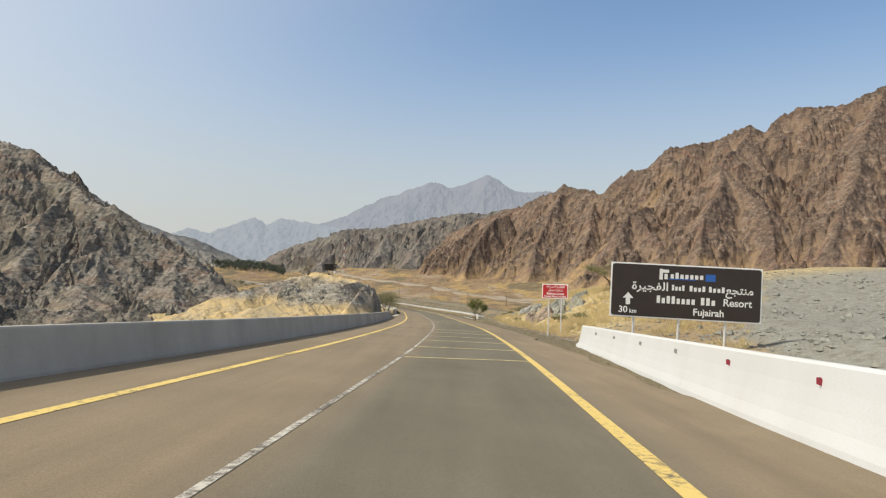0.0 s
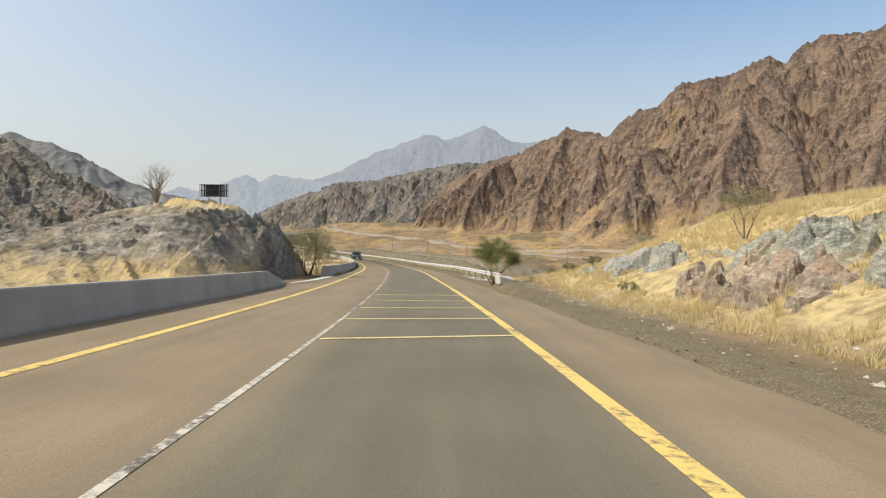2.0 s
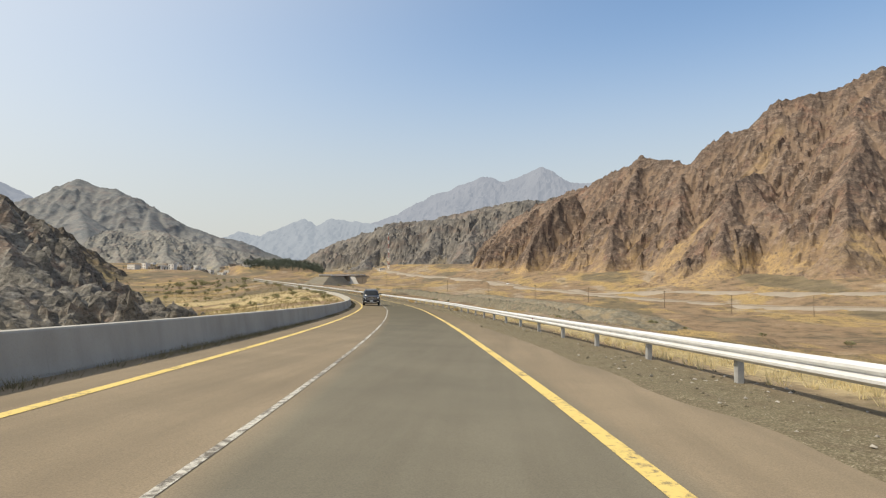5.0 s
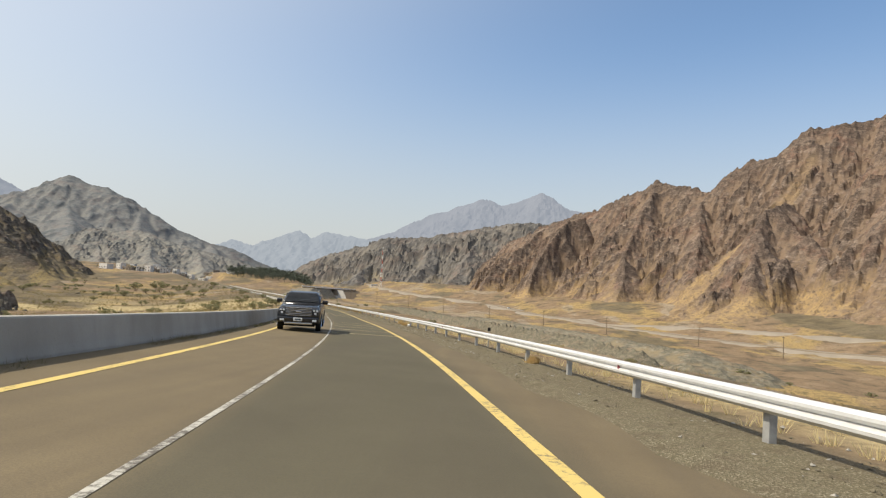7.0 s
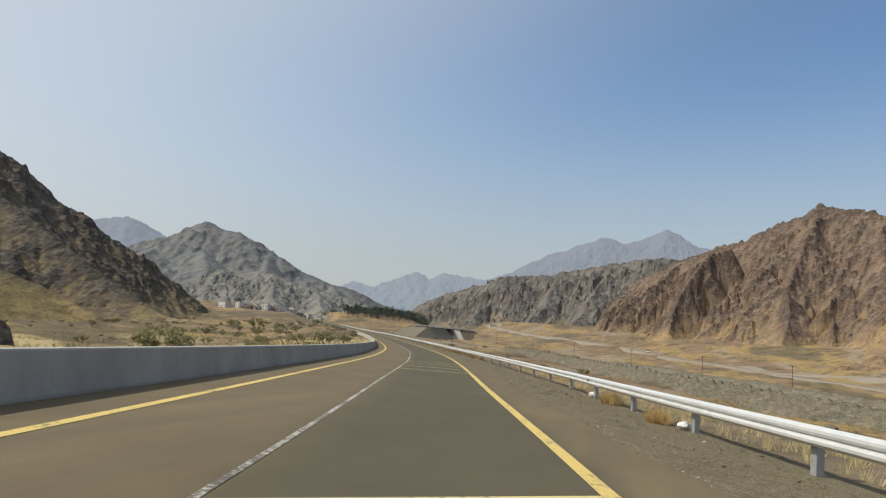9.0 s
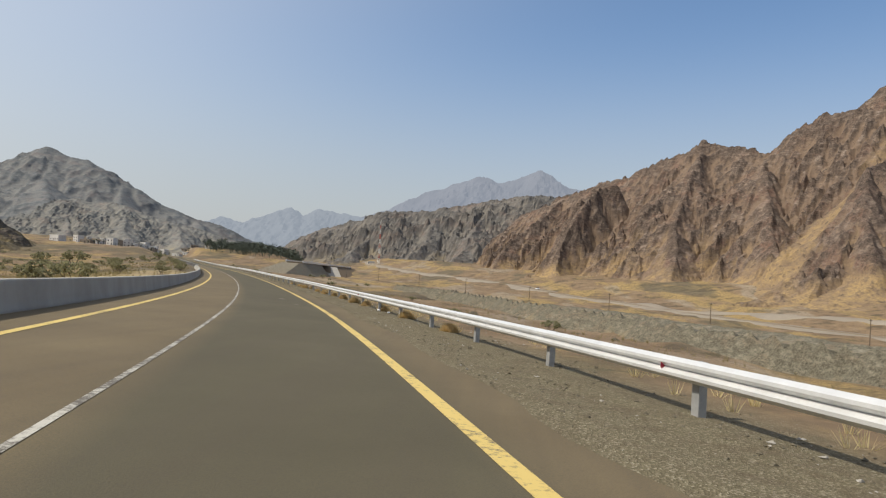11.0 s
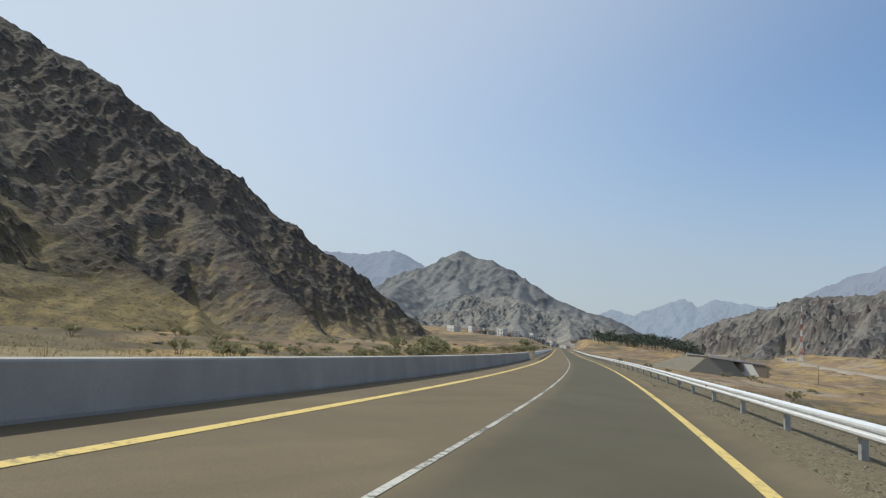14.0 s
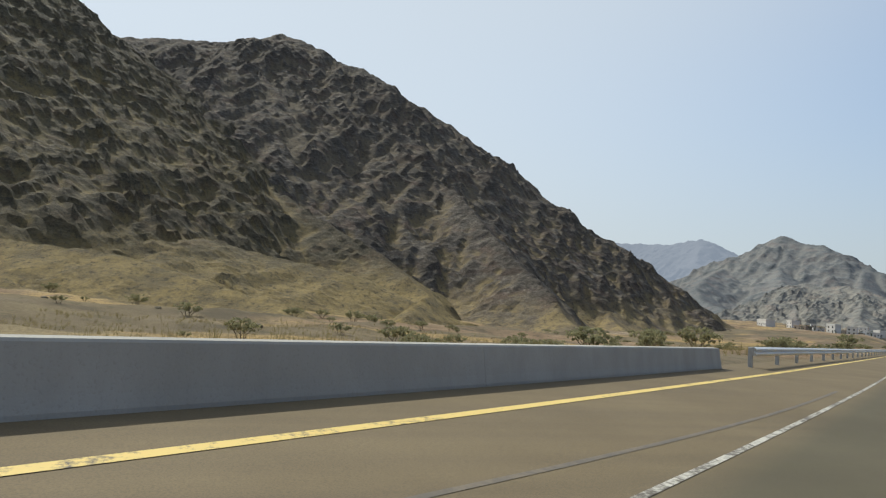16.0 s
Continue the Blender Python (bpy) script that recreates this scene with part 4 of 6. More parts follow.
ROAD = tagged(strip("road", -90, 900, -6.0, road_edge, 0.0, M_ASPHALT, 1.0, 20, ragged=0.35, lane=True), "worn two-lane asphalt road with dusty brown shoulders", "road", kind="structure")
strip("edge_line", -60, 700, 1.69, 1.90, 0.006, M_YELLOW, 1.0, 2, ROAD, "worn yellow edge line")
strip("edge_line", -60, 700, -4.43, -4.26, 0.006, M_YELLOW, 1.0, 2, ROAD, "worn yellow edge line")
strip("centre_line", -60, 700, -1.87, -1.785, 0.006, M_WHITE_LINE, 0.5, 2, ROAD, "rough white centre line")
for s in (18.3, 23.3, 28.1, 32.6, 37.6, 42.2, 59.0, 62.8, 66.4, 69.9, 73.5, 200.7, 205.8, 210.6, 215.7, 220.7, 247.8, 252.0, 256.0, 260.2):
    _l = np.linspace(-1.74, 1.68, 6)
    _q = np.concatenate([road(s + 0.5 * _l, _l, 0.009), road(s + 0.18 + 0.5 * _l, _l, 0.009)])
    link_mesh("rumble_bar", [tuple(v) for v in _q], [(k, k + 1, k + 7, k + 6) for k in range(5)], M_BAR, ROAD)

# dark tyre marks and scraps of patching on the asphalt
MARKS = [(29.6, 44.5, -3.25, -2.72, 0.06, 0.1), (112.5, 116.6, -2.8, -3.2, 0.07, 0.0), (116.2, 120, -3.16, -3.5, 0.12, 0.06), (118.3, 119.6, -3.35, -3.1, 0.06, 0.0), (116.8, 120.8, -1.95, -2.85, 0.12, 0.25), (297.6, 298.7, 0.4, 0.55, 0.3, 0.0), (292.6, 293.1, 0.85, 0.95, 0.16, 0.0), (371, 392, -3.1, -2.25, 0.08, 0.3)]
for s0, s1, l0, l1, w, bend in MARKS:
    strip("tyre_mark", s0, s1, lambda q: l0 + (l1 - l0) * (q - s0) / (s1 - s0) - w / 2 + bend * math.sin(3.1 * (q - s0) / (s1 - s0)),
          lambda q: l0 + (l1 - l0) * (q - s0) / (s1 - s0) + w / 2 + bend * math.sin(3.1 * (q - s0) / (s1 - s0)), 0.004, M_TAR, (s1 - s0) / 10, 2, ROAD)

# ---------------------------------------------------------------- concrete barriers


def sweep(name, ss, lat, profile, material, parent=None, label="", smooth=False, closed=True):
    """A profile of (sideways, up) swept along the road."""
    n, V, F = len(profile), [], []
    for s in ss:
        base = lat(s) if callable(lat) else lat
        for o, h in profile:
            p = road(s, base + o)
            V.append((p[0], p[1], p[2] + h * (np.interp(s, [270, 315], [1.0, 0.87]) if profile is LEFT_PROFILE else 1)))
    for i in range(len(ss) - 1):
        for j in range(n if closed else n - 1):
            a, b = i * n + j, i * n + (j + 1) % n
            F.append((a, b, b + n, a + n))
    if closed:
        F += [tuple(range(n))[::-1], tuple(range((len(ss) - 1) * n, len(ss) * n))]
    return link_mesh(name, V, F, material, parent, label, smooth)


LEFT_PROFILE = [(-0.03, -0.12), (-0.03, 0.05), (-0.06, 0.2), (-0.13, 0.67), (-0.15, 0.70), (-0.33, 0.70), (-0.35, 0.67), (-0.43, 0.2), (-0.48, 0.08), (-0.48, -0.12)]
RIGHT_PROFILE = [(0.0, -0.12), (0.03, 0.08), (0.09, 0.25), (0.14, 0.45), (0.19, 0.7), (0.23, 0.98), (0.26, 1.02), (0.42, 1.02), (0.45, 0.98), (0.52, 0.33), (0.68, 0.09), (0.68, -0.12)]


def left_lat(s):
    return float(np.interp(s, [-90, 45, 60, 80, 93, 102, 395, 480], [-5.98, -5.9, -5.98, -5.98, -5.75, -5.55, -5.5, -5.5]))


def barrier(name, s0, s1, lat, profile, material, label, length, ramps=(0, 0)):
    top = new(name)
    top.matrix_world = Matrix.Translation(road(s0, lat(s0)))
    inv = top.matrix_world.inverted()
    s = s0
    while s < s1 - 0.5:
        e = min(s + length, s1)
        ob = sweep("section", np.linspace(s, e - 0.004, 7), lat, profile, material)
        ob.parent = top
        ob.matrix_parent_inverse = inv
        s = e
    if ramps[1]:
        low = [(o, min(h, 0.12 + 0.02 * k)) for k, (o, h) in enumerate(profile)]
        V, n = [], len(profile)
        for q, prof in ((s1, profile), (s1 + ramps[1], low)):
            for o, h in prof:
                p = road(q, lat(q) + o)
                V.append((p[0], p[1], p[2] + h))
        F = [(j, (j + 1) % n, (j + 1) % n + n, j + n) for j in range(n)] + [tuple(range(n))[::-1], tuple(range(n, 2 * n))]
        ob = link_mesh("end_ramp", V, F, material)
        ob.parent = top
        ob.matrix_parent_inverse = inv
    return tagged(top, label, "barrier")


barrier("concrete_barrier", -60, 74.5, left_lat, LEFT_PROFILE, M_WALL, "low grey concrete barrier with a sloping end beside the road", 12.0, (0, 3.4))
GUTTER = strip("gutter", 79.5, 92.2, lambda q: np.interp(q, [79.5, 84, 92.2], [-6.25, -5.95, -5.6]), lambda q: np.interp(q, [79.5, 84, 92.2], [-6.05, -5.5, -5.25]), 0.03, M_BLOCK, 0.4, 3)
tagged(GUTTER, "pale concrete gutter strip at the rock's foot", "gutter", kind="structure")
barrier("concrete_barrier", 92.6, 394, left_lat, LEFT_PROFILE, M_WALL, "long low grey stained concrete barrier beside the road", 12.0)


def white_lat(s):
    return float(np.interp(s, [-60, 0, 10, 20, 30, 32], [4.05, 4.05, 4.13, 4.5, 5.05, 5.2]))


WHITE = barrier("white_barrier", -50, 31.0, white_lat, RIGHT_PROFILE, M_WHITEWALL, "whitewashed concrete barrier with red reflectors", 8.0, (0, 0.6))


def reflector(parent, m, material):
    bm = bmesh.new()
    V = [bm.verts.new(p) for p in ((-0.036, 0.0, -0.03), (0.03, 0.0, -0.058), (0.042, 0.0, 0.012), (0.012, 0.0, 0.054), (-0.036, 0.0, 0.05))]
    f = bm.faces.new(V)
    r = bmesh.ops.extrude_face_region(bm, geom=[f])
    bmesh.ops.translate(bm, vec=(0, 0.015, 0), verts=[g for g in r["geom"] if isinstance(g, bmesh.types.BMVert)])
    bmesh.ops.recalc_face_normals(bm, faces=bm.faces)
    ob = part("reflector", bm, material, None, "small reflector plate")
    ob.parent = parent
    ob.matrix_parent_inverse = parent.matrix_world.inverted()
    ob.matrix_world = m
    return ob


bpy.context.view_layer.update()
for k, s in enumerate((-7, -4, -1, 2, 5.2, 8.4, 11.5, 14.8, 18.3, 22.3, 26.3)):
    reflector(WHITE, road_frame(s, white_lat(s) + 0.17, 0.78), M_REDREF if s < 13 else M_POST)

# ---------------------------------------------------------------- guardrail


def rail_lat(s):
    return float(np.interp(s, [84, 88, 92, 125, 180, 205, 245, 290, 320, 335, 363, 420, 900], [4.9, 5.4, 5.8, 6.0, 5.65, 5.6, 6.0, 4.95, 4.9, 4.6, 4.15, 4.1, 4.1]))


BEAM = [(0.0, 0.40), (-0.035, 0.42), (-0.085, 0.455), (-0.09, 0.50), (-0.045, 0.535), (-0.01, 0.56), (-0.045, 0.585), (-0.09, 0.62), (-0.085, 0.665), (-0.035, 0.70), (0.0, 0.72),
        (0.004, 0.715), (-0.03, 0.693), (-0.078, 0.66), (-0.082, 0.625), (-0.04, 0.59), (-0.002, 0.56), (-0.04, 0.53), (-0.082, 0.495), (-0.078, 0.46), (-0.03, 0.427), (0.004, 0.405)]


def guardrail(s0, s1, lat, side, label, step=5.0):
    top = new("guardrail")
    top.matrix_world = Matrix.Translation(road(s0, lat(s0)))
    inv = top.matrix_world.inverted()
    prof = [(o * side, h) for o, h in BEAM]
    bm = bmesh.new()
    box(bm, (0.13, 0.17, 0.98), (0.14 * side, 0, 0.21), bevel=0.012)
    box(bm, (0.10, 0.13, 0.30), (0.04 * side, 0, 0.56), bevel=0.01)
    post_mesh = bpy.data.meshes.new("post")
    bm.to_mesh(post_mesh)
    bm.free()
    post_mesh.materials.append(M_POST)
    s, k = s0, 0
    while s < s1 - 0.5:
        ob = sweep("beam", np.linspace(s, min(s + step, s1) + 0.02, 4), lat, prof, M_STEEL, smooth=False)
        ob.parent, ob.matrix_parent_inverse = top, inv
        p = new("post", post_mesh)
        p.parent, p.matrix_parent_inverse = top, inv
        p.matrix_world = road_frame(s + 0.3, lat(s + 0.3)) @ Matrix.Rotation(radians(random.uniform(-1.5, 1.5)), 4, "Y")
        if k % 6 == 1 and s < 420 and side > 0:
            reflector(top, road_frame(s + 0.9, lat(s + 0.9) - 0.05, 0.56) @ Matrix.Rotation(radians(8), 4, "Z"), M_REDREF)
        s, k = s + step, k + 1
    return tagged(top, label, "guardrail")


guardrail(86.6, 640, rail_lat, 1, "galvanised steel crash rail on short posts along the road edge", 4.945)
guardrail(397, 560, lambda s: -5.25, -1, "galvanised steel crash rail continuing after the concrete barrier")

bm = bmesh.new()
box(bm, (0.85, 0.6, 0.5), (0, 0, 0.22), bevel=0.09)
for v in bm.verts:
    v.co += Vector((noise.noise(v.co * 3), noise.noise(v.co * 3 + Vector((9, 0, 0))), noise.noise(v.co * 3 + Vector((0, 9, 0))))) * 0.06
    if v.co.x > 0.2:
        v.co.z *= 0.55 + 0.25 * (v.co.y > 0)
        v.co.x *= 1.15
block = part("concrete_block", bm, M_BLOCK)
block.matrix_world = road_frame(84.0, 4.95, 0.28) @ Matrix.Rotation(radians(20), 4, "Z")
tagged(block, "chipped whitewashed concrete block at the end of the rail", "block")

# ---------------------------------------------------------------- signs


def frame_sign(name, left, right, z0, z1, face, label, posts, ground_drop=0.3):
    """A sign panel on posts between two places; returns the thing and its frame (x along the panel, z up, face towards -y)."""
    a, b = Vector((*left, 0)), Vector((*right, 0))
    ang = math.atan2(b.y - a.y, b.x - a.x)
    mid = (a + b) / 2
    top = new(name)
    base = gz(mid.x, mid.y)
    top.matrix_world = Matrix.Translation((mid.x, mid.y, base)) @ Matrix.Rotation(ang, 4, "Z")
    w, h = (b - a).length, z1 - z0
    zc = (z0 + z1) / 2 - base
    bm = bmesh.new()
    box(bm, (w, 0.03, h), (0, 0, zc), bevel=0.012)
    part("panel", bm, M_WHITE, top, "white sign panel edge")
    bm = bmesh.new()
    r = 0.09
    pts = []
    for cx, cz, a0 in ((w / 2 - 0.05 - r, h / 2 - 0.05 - r, 0), (-w / 2 + 0.05 + r, h / 2 - 0.05 - r, 90), (-w / 2 + 0.05 + r, -h / 2 + 0.05 + r, 180), (w / 2 - 0.05 - r, -h / 2 + 0.05 + r, 270)):
        for k in range(5):
            t = radians(a0 + k * 22.5)
            pts.append(bm.verts.new((cx + r * math.cos(t), -0.021, zc + cz + r * math.sin(t))))
    bm.faces.new(pts[::-1])
    bmesh.ops.recalc_face_normals(bm, faces=bm.faces)
    part("face", bm, face, top)
    for px in posts:
        wp = top.matrix_world @ Vector((px, 0.09, 0))
        g = gz(wp.x, wp.y) - base
        bm = bmesh.new()
        rod(bm, (px, 0.07, g - ground_drop), (px, 0.07, zc + h / 2 - 0.12), 0.045, 0.045, 10)
        box(bm, (0.14, 0.05, 0.05), (px, 0.03, zc + h * 0.28))
        box(bm, (0.14, 0.05, 0.05), (px, 0.03, zc - h * 0.28))
        part("post", bm, M_STEEL, top, "round galvanised post")
    return tagged(top, label, "road sign"), zc


def words(parent, text, size, x, z, material, align="CENTER", squeeze=1.0, name="lettering"):
    cu = bpy.data.curves.new(name, "FONT")
    cu.body, cu.size, cu.align_x, cu.align_y, cu.extrude, cu.offset = text, size, align, "CENTER", 0.001, 0.018 * size
    tmp = bpy.data.objects.new(name, cu)
    scene.collection.objects.link(tmp)
    dg = bpy.context.evaluated_depsgraph_get()
    me = bpy.data.meshes.new_from_object(tmp.evaluated_get(dg))
    bpy.data.objects.remove(tmp)
    me.materials.clear()
    me.materials.append(material)
    ob = new(name, me)
    ob.parent = parent
    ob.matrix_basis = Matrix.Translation((x, -0.026, z)) @ Matrix.Rotation(radians(90), 4, "X") @ Matrix.Diagonal((squeeze, 1, 1, 1))
    return ob


def bar(parent, x, z, w, h, material, name="lettering_bar"):
    bm = bmesh.new()
    box(bm, (w, 0.004, h), (x, -0.026, z))
    return part(name, bm, material, parent)


def blocks(parent, x, z, w, h, count, material, tall=()):
    """A word that is not spelt out: one plain upright block for each letter."""
    step = w / count
    for k in range(count):
        up = 1.4 if k in tall else 1.0
        bar(parent, x - w / 2 + (k + 0.5) * step, z + h * (up - 1) / 2, step * 0.66, h * up, material)


red, zc = frame_sign("road_sign", (6.98, 46.05), (8.66, 45.45), -0.5, 0.5, M_RED, "red road sign with white Arabic and English lettering on two posts", (-0.42, 0.44))
words(red, "\ufe94\ufecb\ufeae\ufeb4\ufedf\ufe8d \ufed2\ufed4\ufea7", 0.235, 0.05, zc + 0.335, M_WHITE)
words(red, "\ufead\ufe8d\ufeed\ufea9 \ufeda\ufee3\ufe8e\ufee3\ufe83", 0.22, 0.03, zc + 0.085, M_WHITE)
words(red, "Reduce Speed", 0.215, 0.02, zc - 0.16, M_WHITE, squeeze=0.97)
words(red, "Round About Ahead", 0.2, 0.0, zc - 0.345, M_WHITE, squeeze=0.9)

brown, zc = frame_sign("road_sign", (6.3, 25.0), (11.8, 24.55), -0.32, 1.72, M_BROWN, "large dark brown direction sign with white lettering on three posts", (-1.85, -0.2, 1.5))
brown.matrix_world = brown.matrix_world @ Matrix.Rotation(radians(1.3), 4, "Y")
blocks(brown, 0.02, zc + 0.58, 1.25, 0.16, 7, M_WHITE, (1,))
bar(brown, -0.92, zc + 0.64, 0.12, 0.4, M_WHITE)
bar(brown, -0.76, zc + 0.76, 0.24, 0.12, M_WHITE)
bar(brown, -0.74, zc + 0.56, 0.12, 0.2, M_WHITE)
bar(brown, 0.88, zc + 0.58, 0.36, 0.26, M_BLUE, "blue_badge")
bar(brown, -0.15, zc + 0.48, 1.0, 0.04, M_BLUE, "blue_stroke")
words(brown, "\ufeca\ufea0\ufe98\ufee8\ufee3", 0.42, 1.95, zc + 0.16, M_WHITE)
for x, w in ((1.12, 0.62), (0.42, 0.62), (-0.28, 0.5)):
    blocks(brown, x, zc + 0.13, w, 0.15, 4, M_WHITE, (0, 3))
words(brown, "\ufe93\ufeae\ufef4\ufea0\ufed4\ufedf\ufe8d", 0.42, -1.3, zc + 0.16, M_WHITE, squeeze=1.15)
blocks(brown, -0.35, zc - 0.34, 1.45, 0.2, 8, M_WHITE, (0, 2, 3))
blocks(brown, 0.82, zc - 0.34, 0.58, 0.2, 3, M_WHITE, (0, 1))
words(brown, "Resort", 0.38, 1.88, zc - 0.31, M_WHITE)
words(brown, "Fujairah", 0.36, 0.85, zc - 0.72, M_WHITE)
words(brown, "30", 0.34, -2.27, zc - 0.75, M_WHITE)
words(brown, "km", 0.22, -1.9, zc - 0.79, M_WHITE)
bm = bmesh.new()
V = [bm.verts.new((-2.1 + x, -0.026, zc - 0.33 + z)) for x, z in ((-0.08, -0.22), (0.08, -0.22), (0.08, 0.02), (0.2, 0.02), (0, 0.24), (-0.2, 0.02), (-0.08, 0.02))]
bm.faces.new(V)
bmesh.ops.recalc_face_normals(bm, faces=bm.faces)
part("arrow", bm, M_WHITE, brown, "white arrow pointing ahead")

# the back of a board on the rock mound
board = new("billboard")
board.matrix_world = Matrix.Translation((-17.5, 102.9, -0.75)) @ Matrix.Rotation(radians(3), 4, "Z")
for k, (x, w) in enumerate(((-1.0, 0.1), (-0.8, 0.13), (-0.6, 0.2), (-0.38, 0.225), (-0.15, 0.225), (0.08, 0.225), (0.31, 0.225), (0.54, 0.2), (0.73, 0.13), (0.88, 0.1), (1.03, 0.1))):
    bm = bmesh.new()
    box(bm, (w, 0.03, 1.02), (x, 0, 1.82 + 0.02 * math.sin(k * 2.1)), bevel=0.006)
    part("slat", bm, M_DARK, board)
for z in (1.34, 1.82, 2.3):
    bm = bmesh.new()
    box(bm, (2.36, 0.05, 0.06), (0, -0.05, z), bevel=0.008)
    part("rail", bm, M_DARK, board)
for x in (-1.16, 1.16):
    bm = bmesh.new()
    box(bm, (0.05, 0.05, 1.1), (x, -0.03, 1.82), bevel=0.008)
    part("frame_side", bm, M_POST, board)
for x in (-0.45, 0.5):
    bm = bmesh.new()
    rod(bm, (x, 0.06, -1.4), (x, 0.06, 2.2), 0.05)
    part("post", bm, M_POST, board)
tagged(board, "back of a dark slatted board on two posts", "billboard")

# pairs of pale posts in the grass
pair = new("marker_posts")
pair.matrix_world = Matrix.Translation((-12.2, 114.0, gz(-12.2, 114.0)))
for x in (-0.11, 0.11):
    bm = bmesh.new()
    rod(bm, (x, 0, -0.3), (x, 0, 2.0), 0.035, 0.03)
    box(bm, (0.09, 0.09, 0.04), (x, 0, 2.0), bevel=0.01)
    part("post", bm, M_STEEL, pair)
tagged(pair, "pair of thin pale steel posts in dry grass", "posts", "posts in the grass")
copy_thing(pair, Matrix.Translation((-14.6, 114.2, gz(-14.6, 114.2))))

marker = new("marker_plate")
marker.matrix_world = road_frame(200.5, 6.35) @ Matrix.Translation((0, 0, -0.1))
bm = bmesh.new()
rod(bm, (0, 0, -0.3), (0, 0, 0.95), 0.025)
part("post", bm, M_POST, marker)
bm = bmesh.new()
box(bm, (0.16, 0.02, 0.2), (0, -0.03, 0.95), bevel=0.008)
part("plate", bm, M_DARK, marker, "small dark plate")
tagged(marker, "small dark plate on a thin post behind the rail", "marker")

# ---------------------------------------------------------------- plants


def tube(V, F, a, b, r0, r1, sides=5):
    a, b = Vector(a), Vector(b)
    q = (b - a).to_track_quat("Z", "Y")
    n = len(V)
    for p, r in ((a, r0), (b, r1)):
        for k in range(sides):
            t = 2 * math.pi * k / sides
            V.append(p + q @ Vector((r * math.cos(t), r * math.sin(t), 0)))
    for k in range(sides):
        F.append((n + k, n + (k + 1) % sides, n + sides + (k + 1) % sides, n + sides + k))


def leaf_cards(rnd, tips, count, spread, size, flat=1.0):
    V, F = [], []
    for _ in range(count):
        c = rnd.choice(tips)
        p = Vector((c[0] + rnd.gauss(0, spread), c[1] + rnd.gauss(0, spread), c[2] + rnd.gauss(0, spread * flat)))
        u = Vector((rnd.gauss(0, 1), rnd.gauss(0, 1), rnd.gauss(0, 0.6))).normalized()
        w = u.cross(Vector((rnd.gauss(0, 1), rnd.gauss(0, 1), rnd.gauss(0, 1)))).normalized()
        s = size * rnd.uniform(0.5, 1.3)
        n = len(V)
        V += [p - u * s, p + w * s * 0.45, p + u * s, p - w * s * 0.45]
        F.append((n, n + 1, n + 2, n + 3))
    return V, F


def tree(name, seed, height, width, stems, leaves, leaf, leaf_mat, bark, label, depth=4, umbrella=False, dead=False, radius=0.06):
    """Stems from one root that fork into limbs and twigs, with small leaves round the twig ends."""
    rnd = random.Random(seed)
    V, F, tips = [], [], []

    def grow(p, d, length, r, level):
        q = p
        for _ in range(3):
            d = (d + Vector((rnd.gauss(0, 0.13), rnd.gauss(0, 0.13), rnd.gauss(0.04, 0.08)))).normalized()
            e = q + d * length / 3
            tube(V, F, q, e, r, r * 0.84, 6 if level == 0 else 4)
            q, r = e, r * 0.84
        if level >= depth:
            tips.append(tuple(q))
            return
        if level >= 1:
            tips.append(tuple(q))
        for k in range(rnd.choice((2, 2, 3))):
            side = Vector((rnd.gauss(0, 1), rnd.gauss(0, 1), rnd.gauss(0, 0.35))).normalized()
            nd = (d + side * rnd.uniform(0.45, 0.8)).normalized()
            if umbrella and level >= 1:
                nd.z *= 0.35
                nd.normalize()
            grow(q, nd, length * rnd.uniform(0.62, 0.85), r * 0.72, level + 1)

    for k in range(stems):
        t = 2 * math.pi * (k + rnd.random() * 0.6) / stems
        lean = rnd.uniform(0.2, 0.55) if stems > 1 else 0.12
        grow(Vector((0.05 * math.cos(t), 0.05 * math.sin(t), -0.15)), Vector((lean * math.cos(t), lean * math.sin(t), 1)).normalized(), height * 0.3, radius, 0)
    top = max(v.z for v in V)
    wide = sorted(math.hypot(v.x, v.y) for v in V)[int(len(V) * 0.97)]
    kz, kx = height / top, width / 2 / wide
    V = [Vector((v.x * kx, v.y * kx, v.z * kz)) for v in V]
    tips = [(x * kx, y * kx, z * kz) for x, y, z in tips]
    ob = new(name)
    link_mesh("trunk", V, F, bark, ob, "forked woody stems")
    if not dead:
        LV, LF = leaf_cards(rnd, tips, leaves, width * 0.045, leaf, 0.6)
        link_mesh("crown", LV, LF, leaf_mat, ob, "small dusty leaves")
    return tagged(ob, label, "tree")


def put(ob, x, y, turn=0.0, size=1.0, sink=0.05, z=None):
    ob.matrix_world = Matrix.Translation((x, y, (gz(x, y) if z is None else z) - sink)) @ Matrix.Rotation(turn, 4, "Z") @ Matrix.Scale(size, 4)
    return ob


